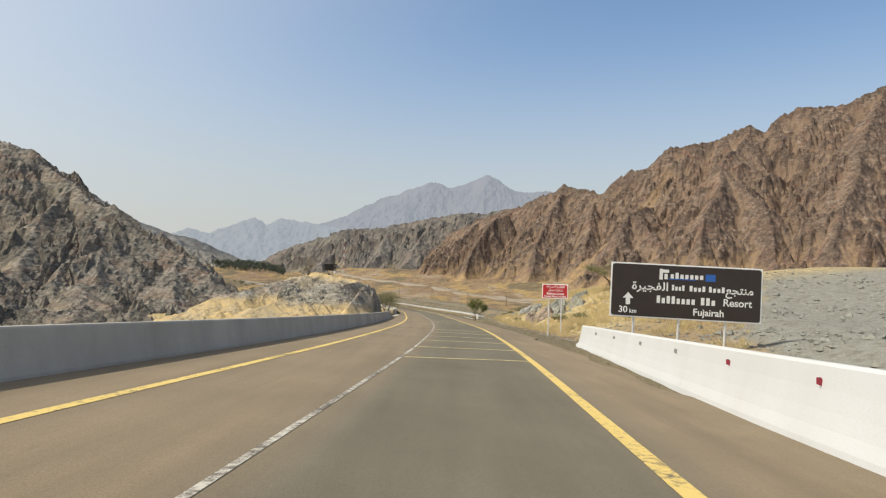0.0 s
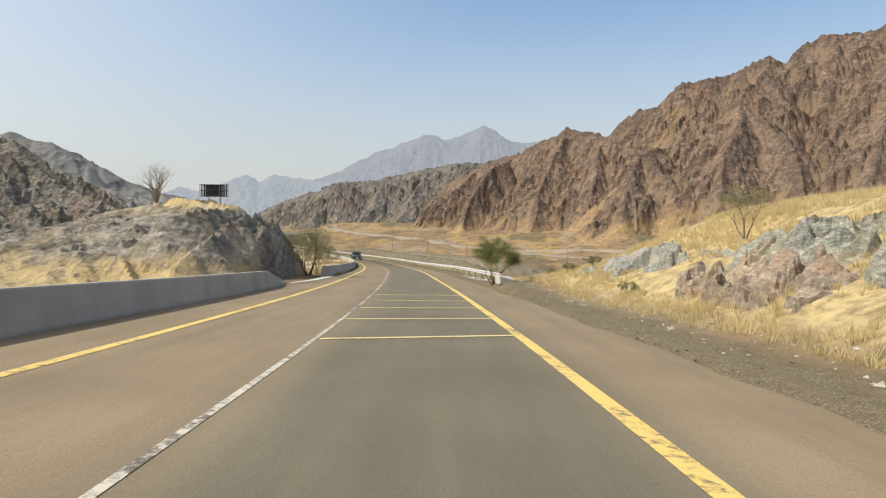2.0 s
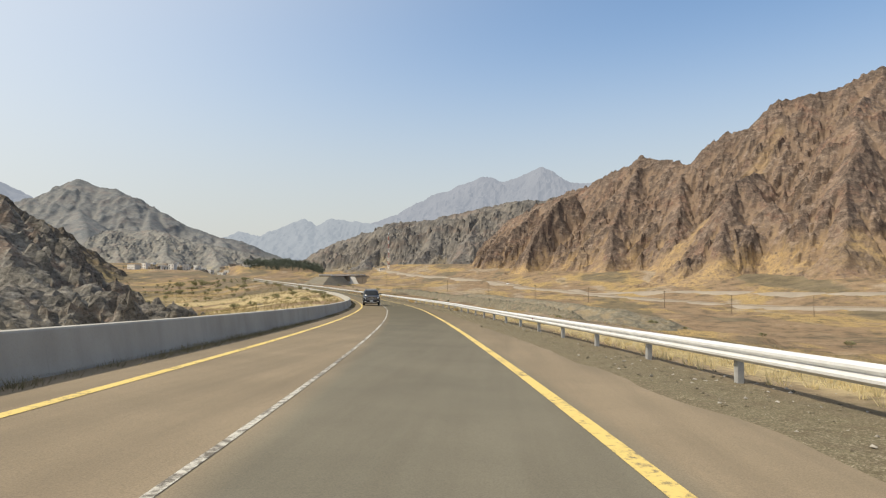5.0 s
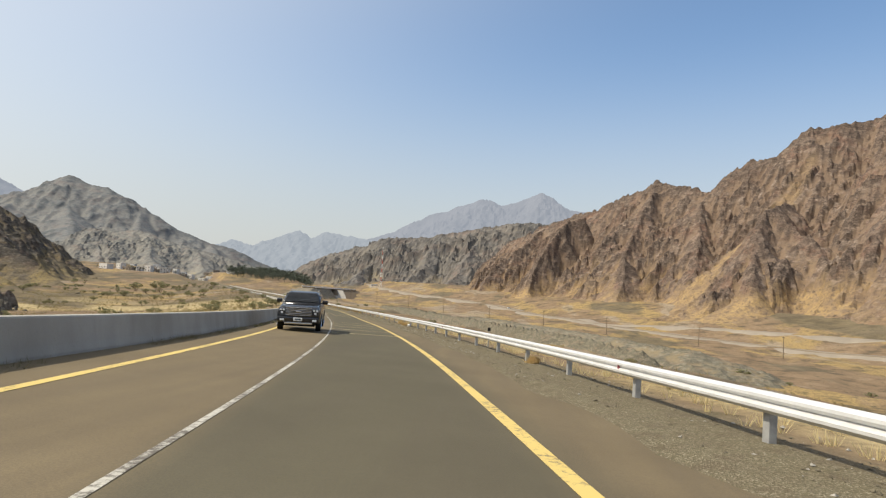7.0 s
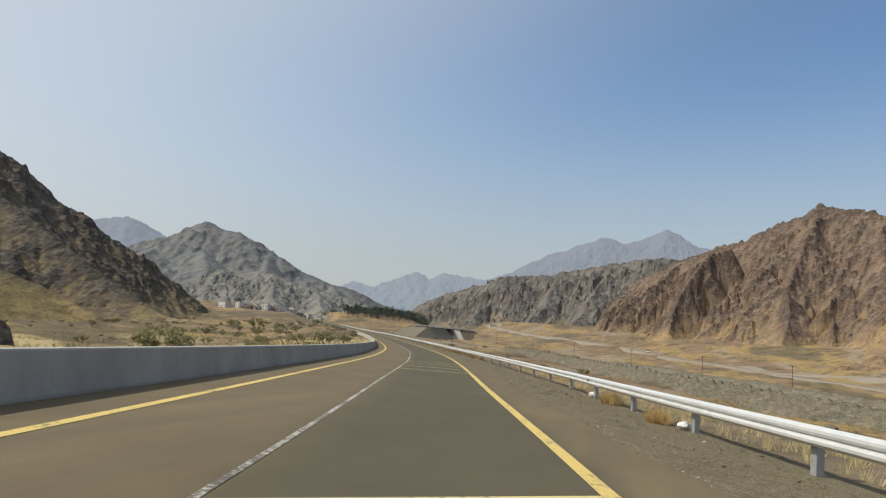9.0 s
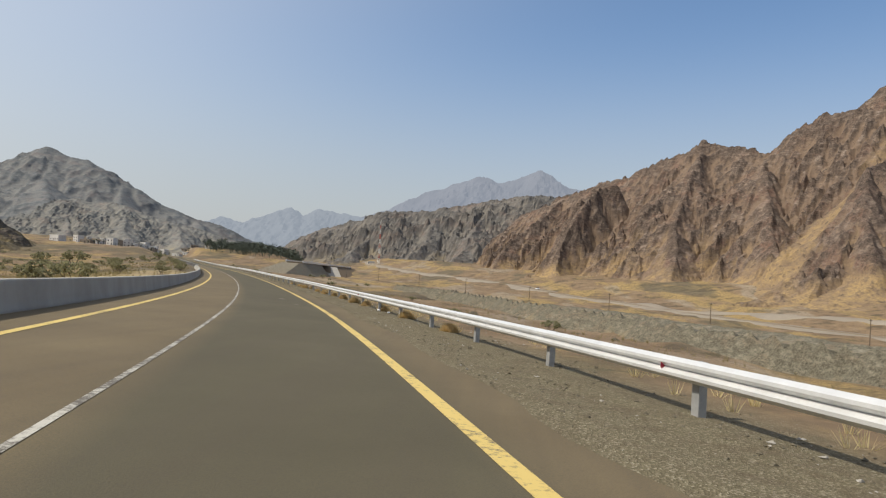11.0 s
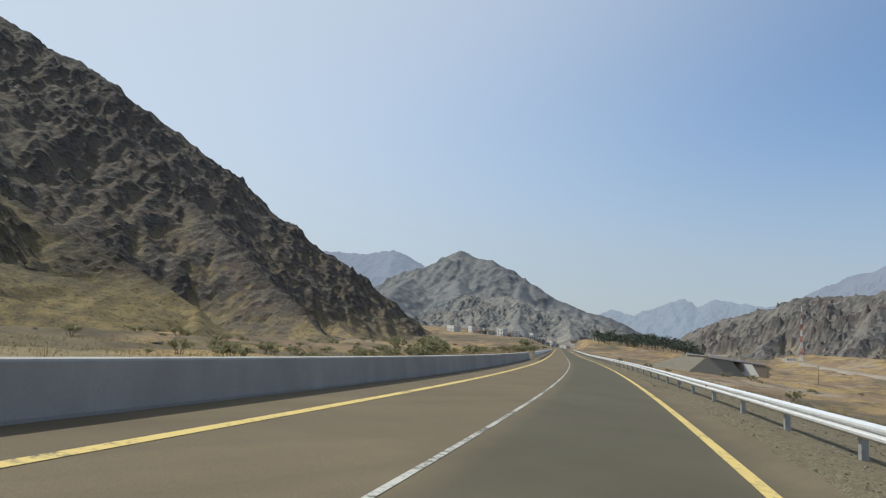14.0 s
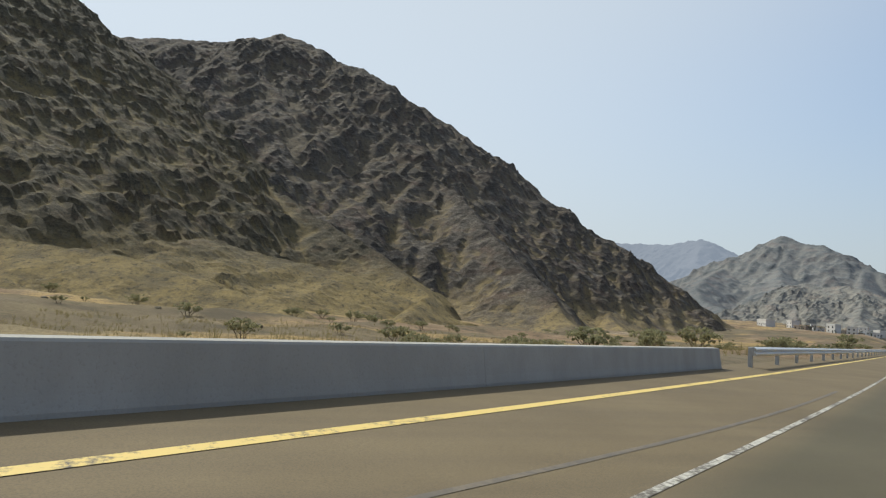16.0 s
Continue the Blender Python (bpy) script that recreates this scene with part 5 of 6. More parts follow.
put(tree("acacia_tree", 3, 2.75, 2.75, 9, 22000, 0.03, M_LEAF, M_BARK, "bushy green thorn tree with many stems beside the rail", 4, radius=0.03), 4.5, 85.9, sink=0.0)
put(tree("acacia_tree", 5, 3.3, 4.2, 6, 13000, 0.034, M_LEAF_DRY, M_BARK, "spreading thorn tree with thin dusty leaves beside the cut rock", 4, radius=0.05), -7.6, 92.4)
put(tree("acacia_tree", 8, 2.6, 3.0, 8, 9000, 0.035, M_LEAF_DRY, M_BARK, "dusty rounded bush with many stems behind the barrier", 4, radius=0.022), -7.9, 97.2)
put(tree("acacia_tree", 11, 2.4, 4.6, 1, 4200, 0.05, M_LEAF_DRY, M_BARK, "flat-topped thorn tree on the grass bank", 4, True, radius=0.1), 15.4, 59.5)
put(tree("acacia_tree", 14, 1.6, 1.9, 5, 1500, 0.035, M_LEAF_DRY, M_DEADWOOD, "sparse thorn bush on the grass bank", 4, radius=0.025), 11.6, 69.5, z=-1.75)
put(tree("dead_tree", 17, 3.1, 3.3, 12, 0, 0.03, M_LEAF_DRY, M_DEADWOOD, "bare grey thorn tree on the rock mound", 5, dead=True, radius=0.085), -19.3, 95.8, z=0.05)

shrub = tree("shrub", 21, 1.1, 1.9, 5, 560, 0.105, M_LEAF_DRY, M_BARK, "low dusty desert shrub", 2, radius=0.02)
tagged(shrub, category="shrub", group="desert shrubs")
put(shrub, -52, 250)
rnd = random.Random(7)
for _ in range(170):
    y = rnd.uniform(225, 620)
    side = rnd.random()
    x = float(road_x(y)) + (-9 - 150 * rnd.random() ** 1.6 if side < 0.72 else rnd.uniform(10, 120))
    k = (0.45 + 0.7 * rnd.random()) * (1 + 0.005 * abs(x - float(road_x(y))))
    copy_thing(shrub, Matrix.Translation((x, y, gz(x, y) - 0.08)) @ Matrix.Rotation(rnd.uniform(0, 6.28), 4, "Z") @ Matrix.Scale(k, 4))
for _ in range(60):
    y = rnd.uniform(372, 560)
    x = float(road_x(y)) - rnd.uniform(14, 95)
    copy_thing(shrub, Matrix.Translation((x, y, gz(x, y) - 0.08)) @ Matrix.Rotation(rnd.uniform(0, 6.28), 4, "Z") @ Matrix.Scale(rnd.uniform(0.6, 1.9), 4))
for x, y, k in ((-166.4, 474, 4.6), (-176, 470, 3.4), (-150, 498, 2.6), (10.0, 84.5, 0.6), (9.2, 87.0, 0.5), (8.6, 89.5, 0.45), (10.5, 50.0, 0.55), (9.6, 53.5, 0.6), (12.5, 47, 0.5), (8.3, 71.6, 0.4), (-95, 399, 0.9), (-98, 404, 0.8), (-102, 410, 1.0)):
    copy_thing(shrub, Matrix.Translation((x, y, gz(x, y) - 0.05)) @ Matrix.Rotation(x * 3, 4, "Z") @ Matrix.Scale(k, 4))


weed = tree("weed", 41, 0.42, 0.75, 6, 400, 0.045, M_LEAF_DRY, M_BARK, "scrubby dusty weed at the barrier's foot", 3, radius=0.008)
tagged(weed, category="weed", group="weeds at the barrier")
for k, (s, lat) in enumerate(((97.2, -5.35), (98.0, -5.3), (101.5, -5.25), (103.0, -5.2), (105.8, -5.2), (108.5, -5.2), (111, -5.2), (198.5, -5.15), (200.2, -5.2), (201.5, -5.15), (203.8, -5.2), (206.0, -5.15), (208.5, -5.2), (211, -5.2), (171.5, -5.2), (176, -5.2))):
    m = road_frame(s, lat, -0.04) @ Matrix.Rotation(s * 2.1, 4, "Z") @ Matrix.Scale(0.32 + 0.3 * math.sin(s * 1.7) ** 2, 4)
    if k == 0:
        weed.matrix_world = m
    else:
        copy_thing(weed, m)


def tuft_blades(V, F, rnd, x, y, z, height, radius, blades):
    for _ in range(blades):
        t = rnd.uniform(0, 6.283)
        r = radius * rnd.random() ** 0.7
        bx, by = x + r * 0.5 * math.cos(t), y + r * 0.5 * math.sin(t)
        h = height * rnd.uniform(0.5, 1.1)
        lx, ly = r * 1.2 * math.cos(t) + rnd.gauss(0, 0.04), r * 1.2 * math.sin(t) + rnd.gauss(0, 0.04)
        w = 0.006 + 0.008 * rnd.random()
        a = rnd.uniform(0, 3.14)
        n = len(V)
        V += [(bx - w * math.cos(a), by - w * math.sin(a), z - 0.03), (bx + w * math.cos(a), by + w * math.sin(a), z - 0.03), (bx + lx, by + ly, z + h)]
        F.append((n, n + 1, n + 2))


def meadow(seed, count, s_range, lat_range, height, blades, material=M_STRAW, label="dry golden grass in tufts"):
    rnd = random.Random(seed)
    V, F = [], []
    k = 0
    pts = []
    while len(pts) < count:
        s, lat = rnd.uniform(*s_range), rnd.uniform(*lat_range)
        p = road(s, lat)
        pts.append((p[0], p[1]))
    X, Y = np.array(pts).T
    Z, SS, LL = ground_height(X, Y)
    thick = fbm(X, Y, 5, 3, 91)
    for x, y, z, q, s, lat in zip(X, Y, Z, thick, SS, LL):
        if q > 0.42 and not (s < 92.5 and -10.5 < lat < 0) and not (s < 56 and lat > 10 + 0.45 * (s - 24)):
            tuft_blades(V, F, rnd, x, y, z, height * (0.4 + q), 0.16, blades)
    ob = link_mesh("dry_grass", V, F, material)
    return tagged(ob, label, "grass", kind="stuff")


meadow(1, 11000, (34, 104), (6.6, 19), 0.32, 16)
meadow(2, 4500, (88, 330), (6.4, 14), 0.32, 14)
meadow(3, 2600, (76, 125), (-17, -6.0), 0.36, 14)
meadow(4, 1500, (12, 34), (6.0, 16), 0.3, 14)
meadow(5, 13000, (150, 470), (-75, -7.0), 0.5, 12, M_SCRUB, "low olive-brown scrub on the plain")
meadow(6, 6000, (110, 400), (8, 70), 0.45, 10, M_SCRUB, "low olive-brown scrub on the slope to the wadi")

meadow(7, 1500, (94, 222), (-5.5, -5.22), 0.2, 9, M_WEED, "scruffy dark weeds along the barrier's foot")

tuft = None
for s, lat, k in ((302.4, 5.0, 1.1), (307.9, 5.15, 0.9), (312.7, 5.2, 0.8), (315.8, 4.85, 1.0), (320.7, 4.95, 0.8), (326.2, 5.05, 0.8), (237.4, 5.9, 1.1), (231.8, 5.6, 1.0), (189.8, 5.75, 0.8), (299.1, 5.2, 0.9), (294.7, 5.3, 1.0),
                  (328.8, 4.7, 1.0), (333.3, 4.7, 0.8), (289.3, 5.3, 1.0), (340, 4.7, 0.9), (283, 5.4, 0.9), (94.0, 6.4, 1.0), (96.5, 6.5, 1.2), (105, 6.5, 0.9)):
    if tuft is None:
        V, F = [], []
        rr = random.Random(31)
        for _ in range(46):
            gx, gy = rr.gauss(0, 0.1), rr.gauss(0, 0.1)
            tuft_blades(V, F, rr, gx, gy, 0.0, 0.34 * math.exp(-9 * (gx * gx + gy * gy)), 0.13, 30)
        tuft = link_mesh("grass_tuft", V, F, M_TUFT)
        tagged(tuft, "round tuft of dry golden grass under the rail", "grass tuft", "tufts under the rail")
        tuft.matrix_world = road_frame(s, lat) @ Matrix.Scale(k, 4)
    else:
        copy_thing(tuft, road_frame(s, lat, -0.03) @ Matrix.Rotation(s, 4, "Z") @ Matrix.Scale(k, 4))

# ---------------------------------------------------------------- stones and litter


def stones(name, seed, count, s_range, lat_range, sizes, material, label, flat=0.6, clump=None):
    rnd = random.Random(seed)
    P = np.array([road(rnd.uniform(*s_range), lat_range[0] + (lat_range[1] - lat_range[0]) * rnd.random()) for _ in range(count)])
    if clump is not None:
        q = fbm(P[:, 0], P[:, 1], clump, 3, seed)
        P = P[q > 0.47]
    Z = ground_height(P[:, 0], P[:, 1])[0]
    V, F = [], []
    for (x, y, zr), z in zip(P, Z):
        k = sizes[0] + (sizes[1] - sizes[0]) * rnd.random() ** 2.5
        n = len(V)
        for dx, dy, dz in ((1, 0, 0), (0, 1, 0), (-1, 0, 0), (0, -1, 0), (0, 0, 1), (0, 0, -1)):
            j = k * rnd.uniform(0.6, 1.2)
            V.append((x + dx * j + rnd.gauss(0, k * 0.25), y + dy * j + rnd.gauss(0, k * 0.25), max(z, zr - 0.12) + (dz * flat + 0.15) * j))
        for a, b, c in ((0, 1, 4), (1, 2, 4), (2, 3, 4), (3, 0, 4), (1, 0, 5), (2, 1, 5), (3, 2, 5), (0, 3, 5)):
            F.append((n + a, n + b, n + c))
    return tagged(link_mesh(name, V, F, material), label, "stones", kind="stuff")


stones("gravel", 41, 9000, (20, 380), (4.2, 6.8), (0.012, 0.05), M_GRAVEL, "loose grey-brown gravel on the road's edge")
stones("gravel", 42, 2600, (20, 380), (4.2, 7.2), (0.012, 0.06), M_STONE, "loose pale stones on the road's edge", clump=4)
stones("gravel", 46, 9000, (180, 385), (2.75, 4.4), (0.01, 0.035), M_GRAVEL, "fine grey-brown gravel beside the asphalt", clump=5)
stones("gravel", 47, 2600, (180, 385), (2.8, 4.6), (0.01, 0.04), M_STONE, "scattered pale chippings beside the asphalt", clump=3)
stones("rubble", 43, 900, (84, 116), (5.0, 7.0), (0.02, 0.09), M_LITTER, "pale broken stone and litter under the rail", clump=2.5)
stones("rubble", 44, 700, (38, 90), (5.8, 7.6), (0.02, 0.1), M_STONE, "pale broken stone at the foot of the grass bank", clump=3)
stones("rubble", 45, 9000, (12, 60), (7.5, 30), (0.025, 0.13), M_RUBBLE, "greenish-grey stones on the gravel slope", clump=6)
stones("rubble", 49, 420, (14, 56), (9, 30), (0.1, 0.27), M_RUBBLE, "larger greenish-grey rocks on the gravel slope", 0.85, 5)
for s, lat, k in ((240.4, 6.0, 0.16), (230.8, 5.9, 0.17), (293.8, 4.9, 0.09), (292.3, 5.1, 0.07), (306.1, 5.25, 0.06)):
    bm = bmesh.new()
    bmesh.ops.create_icosphere(bm, subdivisions=2, radius=k)
    for v in bm.verts:
        v.co *= 1 + 0.45 * noise.noise(v.co * 6 / k * 0.2 + Vector((s, 0, 0)))
        v.co.z *= 0.65
    lump = part("pale_stone", bm, M_LITTER)
    lump.matrix_world = road_frame(s, lat, k * 0.3)
    tagged(lump, "pale stone lying under the rail", "stone", "stones under the rail")
rnd = random.Random(77)
boulder = None
for _ in range(70):
    y = rnd.uniform(100, 420)
    x = float(road_x(y)) + (rnd.uniform(14, 120) if rnd.random() < 0.5 else -rnd.uniform(14, 120))
    if boulder is None:
        bm = bmesh.new()
        bmesh.ops.create_icosphere(bm, subdivisions=2, radius=0.6)
        for v in bm.verts:
            v.co *= 1 + 0.5 * noise.noise(v.co * 1.7)
            v.co.z *= 0.6
        boulder = part("boulder", bm, M_GRAVEL)
        tagged(boulder, "weathered brown boulder on the desert ground", "boulder", "boulders on the plain")
        boulder.matrix_world = Matrix.Translation((x, y, gz(x, y)))
    else:
        copy_thing(boulder, Matrix.Translation((x, y, gz(x, y))) @ Matrix.Rotation(rnd.uniform(0, 6), 4, "Z") @ Matrix.Scale(rnd.uniform(0.3, 1.3), 4))

# ---------------------------------------------------------------- the valley: second road, poles, embankment, mast, village, grove


def land_strip(name, line, width, material, lift, label, kind="structure", category="road"):
    P = spline(np.array([(x, y, 0.0) for x, y in line]))
    d = np.gradient(P[:, :2], axis=0)
    d /= np.hypot(*d.T)[:, None]
    nrm = np.stack([d[:, 1], -d[:, 0]], 1)
    cols = []
    for o in np.linspace(-0.5, 0.5, 5):
        cols.append(P[:, :2] + nrm * o * width)
    XY = np.stack(cols, 1)
    Z = ground_height(XY[..., 0], XY[..., 1])[0]
    k = np.ones(9) / 9
    Z = np.stack([np.convolve(np.pad(Z[:, c], 4, mode="edge"), k, "valid") for c in range(5)], 1)
    Z = 0.5 * Z + 0.5 * Z.mean(1, keepdims=True) + 0.35 + lift
    Z[:, 0] -= 1.6
    Z[:, -1] -= 1.6
    ob = sheet(name, XY[..., 0], XY[..., 1], Z, material)
    return tagged(ob, label, category, kind=kind)


VALLEY = [(330, 215), (260, 290), (205, 355), (162, 407), (139, 436), (120, 463), (100, 498), (82, 526), (66, 550), (45, 600), (22, 652), (0, 735), (-40, 824), (-95, 937), (-150, 1060), (-190, 1160)]
land_strip("verge", VALLEY, 17, M_TRACK, 0.0, "pale dusty verge of the valley road", category="verge")
land_strip("valley_road", VALLEY, 7.5, M_ASPHALT, 0.12, "narrow asphalt road along the valley floor")
land_strip("dirt_track", [(52, 600), (60, 568), (84, 552), (120, 520), (150, 480), (185, 430), (240, 360)], 13, M_TRACK, 0.0, "broad pale dirt track beside the valley road", category="track")


def loft(sections):
    """A closed skin through outlines of equal length."""
    V, F = [], []
    n = len(sections[0])
    for sec in sections:
        V += sec
    for i in range(len(sections) - 1):
        for j in range(n):
            F.append((i * n + j, i * n + (j + 1) % n, (i + 1) * n + (j + 1) % n, (i + 1) * n + j))
    F += [tuple(range(n))[::-1], tuple(range((len(sections) - 1) * n, len(sections) * n))]
    return V, F


def utility_pole():
    ob = new("utility_pole")
    bm = bmesh.new()
    rod(bm, (0, 0, -0.5), (0, 0, 8.6), 0.15, 0.1, 8)
    part("pole", bm, M_BARK, ob)
    bm = bmesh.new()
    box(bm, (1.9, 0.12, 0.14), (0, 0, 8.1), bevel=0.02)
    part("cross_arm", bm, M_BARK, ob)
    for x in (-0.8, 0.0, 0.8):
        bm = bmesh.new()
        rod(bm, (x, 0, 8.15), (x, 0, 8.45), 0.05, 0.04, 6)
        part("insulator", bm, M_POST, ob)
    return tagged(ob, "wooden utility pole with a cross arm in the valley", "utility pole", "poles along the valley")


pole = utility_pole()
for k, (x, y) in enumerate(((124, 395), (152, 357), (180, 320), (102, 424), (80, 453), (48, 489), (21, 526), (-8, 563), (-38, 600), (-66, 640), (-96, 680), (-125, 720))):
    m = Matrix.Translation((x, y, gz(x, y))) @ Matrix.Rotation(radians(38), 4, "Z")
    if k == 0:
        pole.matrix_world = m
    else:
        copy_thing(pole, m)

# road on an embankment with a white parapet, and a pale paved slope down to its culvert
cross = new("causeway")
a, b = Vector((-134, 620, -11.9)), Vector((-178, 975, -15.8))
cross.matrix_world = Matrix.Translation(a) @ Matrix.Rotation(math.atan2(b.y - a.y, b.x - a.x), 4, "Z") @ Matrix.Rotation(math.atan2(a.z - b.z, (b - a).length), 4, "Y")
L = (b - a).length


def slab(name, corners, material, label="", thick=0.4):
    """A flat slab under four corners."""
    bm = bmesh.new()
    top = [bm.verts.new(c) for c in corners]
    low = [bm.verts.new((c[0], c[1], c[2] - thick)) for c in corners]
    bm.faces.new(top)
    bm.faces.new(low[::-1])
    for k in range(4):
        bm.faces.new((top[k], low[k], low[(k + 1) % 4], top[(k + 1) % 4]))
    bmesh.ops.recalc_face_normals(bm, faces=bm.faces)
    return part(name, bm, material, cross, label)


bm = bmesh.new()
box(bm, (L, 9, 0.9), (L / 2, 0, -0.5), bevel=0.1)
part("deck", bm, M_ASPHALT, cross, "asphalt deck")
for y in (-4.6, 4.6):
    for k in range(9):
        bm = bmesh.new()
        box(bm, (L / 9 - 0.3, 0.4, 1.3), ((k + 0.5) * L / 9, y, 0.05), bevel=0.06)
        part("parapet", bm, M_WHITE, cross, "white parapet section")


def bank(stations, material, label):
    V, F = loft([[(x, -half - run, -0.95 - drop), (x, -half, -0.95 - lower), (x, half, -0.95 - lower), (x, half + run, -0.95 - drop)] for x, half, run, drop, lower in stations])
    link_mesh("embankment", V, F, material, cross, label)


bank(((-150, 5, 9, 10.5, 10.2), (-12, 4.7, 11, 10, 0), (86, 4.7, 9, 10, 0), (104, 4.7, 4, 11, 10.6)), M_ROCK_BANK, "grey-brown earth embankment")
bank(((104, 9.0, 4, 11.5, 11), (128, 4.7, 15, 10.5, 0), (L / 2, 4.7, 15, 9.5, 0), (L + 40, 4.7, 15, 8, 0)), M_CLOD, "stony brown embankment")
slab("paved_slope", ((128.4, 7.5, -0.75), (132, -11, -1.6), (104, -19, -11.6), (103.6, 13, -11.6)), M_STONE, "pale concrete paved slope", 0.5)
tagged(cross, "embanked side road with a white parapet and paved slope", "causeway")

mast = new("radio_mast")
mx, my = -164.0, 1103.0
mast.matrix_world = Matrix.Translation((mx, my, gz(mx, my))) @ Matrix.Diagonal((0.5, 0.5, (47 - gz(mx, my)) / 48.6, 1))
levels = 9
for k in range(levels):
    z0, z1 = k * 5.4, (k + 1) * 5.4
    w0, w1 = 2.4 - 1.9 * k / levels, 2.4 - 1.9 * (k + 1) / levels
    bm = bmesh.new()
    for sx, sy in ((1, 1), (1, -1), (-1, -1), (-1, 1)):
        rod(bm, (sx * w0, sy * w0, z0), (sx * w1, sy * w1, z1), 0.22, 0.2, 4)
    for (ax, ay), (bx, by) in (((1, 1), (1, -1)), ((1, -1), (-1, -1)), ((-1, -1), (-1, 1)), ((-1, 1), (1, 1))):
        rod(bm, (ax * w0, ay * w0, z0), (bx * w1, by * w1, z1), 0.12, 0.12, 4)
        rod(bm, (ax * w1, ay * w1, z1), (bx * w1, by * w1, z1), 0.12, 0.12, 4)
    part("lattice_section", bm, M_MASTRED if k % 2 else M_WHITE, mast)
tagged(mast, "tall red and white lattice mast", "mast")


def house(w, d, h, material, floors, seed):
    rnd = random.Random(seed)
    ob = new("house")
    bm = bmesh.new()
    box(bm, (w, d, h + 1), (0, 0, h / 2 - 0.5), bevel=0.05)
    part("wall", bm, material, ob)
    bm = bmesh.new()
    box(bm, (w + 0.3, d + 0.3, 0.25), (0, 0, h + 0.1), bevel=0.04)
    for sx, sy, lx, ly in ((0, 1, w + 0.3, 0.25), (0, -1, w + 0.3, 0.25), (1, 0, 0.25, d - 0.2), (-1, 0, 0.25, d - 0.2)):
        box(bm, (lx, ly, 0.8), (sx * (w / 2 + 0.02), sy * (d / 2 + 0.02), h + 0.6))
    part("roof_parapet", bm, material, ob)
    n = max(2, int(w / 3))
    for f in range(floors):
        for k in range(n):
            x = -w / 2 + (k + 0.5) * w / n
            if f == 0 and k == n // 2:
                bm = bmesh.new()
                box(bm, (1.1, 0.14, 2.2), (x, -d / 2 - 0.04, 1.1), bevel=0.02)
                part("door", bm, M_DARK, ob)
                continue
            bm = bmesh.new()
            box(bm, (1.2, 0.12, 1.3), (x, -d / 2 - 0.03, 1.7 + f * 3.2), bevel=0.02)
            part("window", bm, M_GLASS, ob)
    return tagged(ob, "small flat-roofed pale house in the village", "house", "houses of the village")


kinds = [house(11, 8, 3.6, M_HOUSE, 1, 1), house(8, 7, 6.8, M_HOUSE, 2, 2), house(10, 8, 3.4, M_HOUSE_B, 1, 3), house(17, 8, 4.6, M_HOUSE, 1, 4)]
rnd = random.Random(12)
spots = [(-384, 790), (-176, 1118), (-384, 832), (-372, 850), (-379, 900), (-368, 920), (-371, 950), (-361, 980), (-383, 1050), (-343, 1000), (-331, 1000), (-352, 940), (-392, 880), (-400, 935)] + [(float(road_x(q)) + (rnd.uniform(-105, -14) if q < 930 or k % 3 else rnd.uniform(12, 75)), q) for k, q in enumerate(830 + 8.5 * j + rnd.uniform(-12, 12) for j in range(36))]
spots += [(-452, 1010), (-470, 1060), (-440, 1090), (-500, 1085), (-415, 1010), (-425, 1120), (-540, 1120), (-395, 1120)]
used = set()
for i, (x, y) in enumerate(spots):
    k = 3 if i == 0 else 1 if i in (3, 4) else rnd.choice((0, 1, 2, 2))
    m = Matrix.Translation((x, y, gz(x, y) + 0.1)) @ Matrix.Rotation(rnd.uniform(-0.5, 0.9), 4, "Z") @ Matrix.Diagonal((rnd.uniform(0.6, 1.1), rnd.uniform(0.7, 1.1), rnd.uniform(0.65, 0.95), 1))
    if k not in used:
        kinds[k].matrix_world = m
        used.add(k)
    else:
        copy_thing(kinds[k], m)


def grove(seed, count, x_range, y_range, height, label, density=46):
    rnd = random.Random(seed)
    V, F = [], []
    for _ in range(count):
        x, y = rnd.uniform(*x_range), rnd.uniform(*y_range)
        x += (y - y_range[0]) * -0.25
        z = gz(x, y)
        h = height * rnd.uniform(0.45, 1.3)
        tube(V, F, (x, y, z - 0.3), (x + rnd.gauss(0, 0.3), y, z + h * 0.75), 0.28, 0.16, 4)
        n = len(V)
        tips = [(x + rnd.gauss(0, h * 0.18), y + rnd.gauss(0, h * 0.18), z + h * rnd.uniform(0.45, 0.95)) for _ in range(9)]
        LV, LF = leaf_cards(rnd, tips, density, h * 0.11, h * 0.1)
        n = len(V)
        V += LV
        F += [tuple(i + n for i in f) for f in LF]
    return tagged(link_mesh("grove", V, F, M_LEAF_FAR), label, "trees", kind="stuff")


grove(51, 300, (-318, -215), (905, 1120), 8.5, "dense dark green grove of palms and trees", 90)
grove(52, 90, (-420, -320), (800, 1130), 3.6, "scattered trees between the village houses", 60)

# ---------------------------------------------------------------- vehicles


def skin(name, sections, material, parent, label="", bevel=0.0, smooth=False):
    V, F = loft(sections)
    bm = bmesh.new()
    vs = [bm.verts.new(v) for v in V]
    for f in F:
        bm.faces.new([vs[i] for i in f])
    bmesh.ops.recalc_face_normals(bm, faces=bm.faces)
    if bevel:
        bmesh.ops.bevel(bm, geom=[e for e in bm.edges if e.calc_face_angle(0) > 0.5], offset=bevel, segments=2, affect="EDGES", profile=0.6)
    return part(name, bm, material, parent, label, smooth)


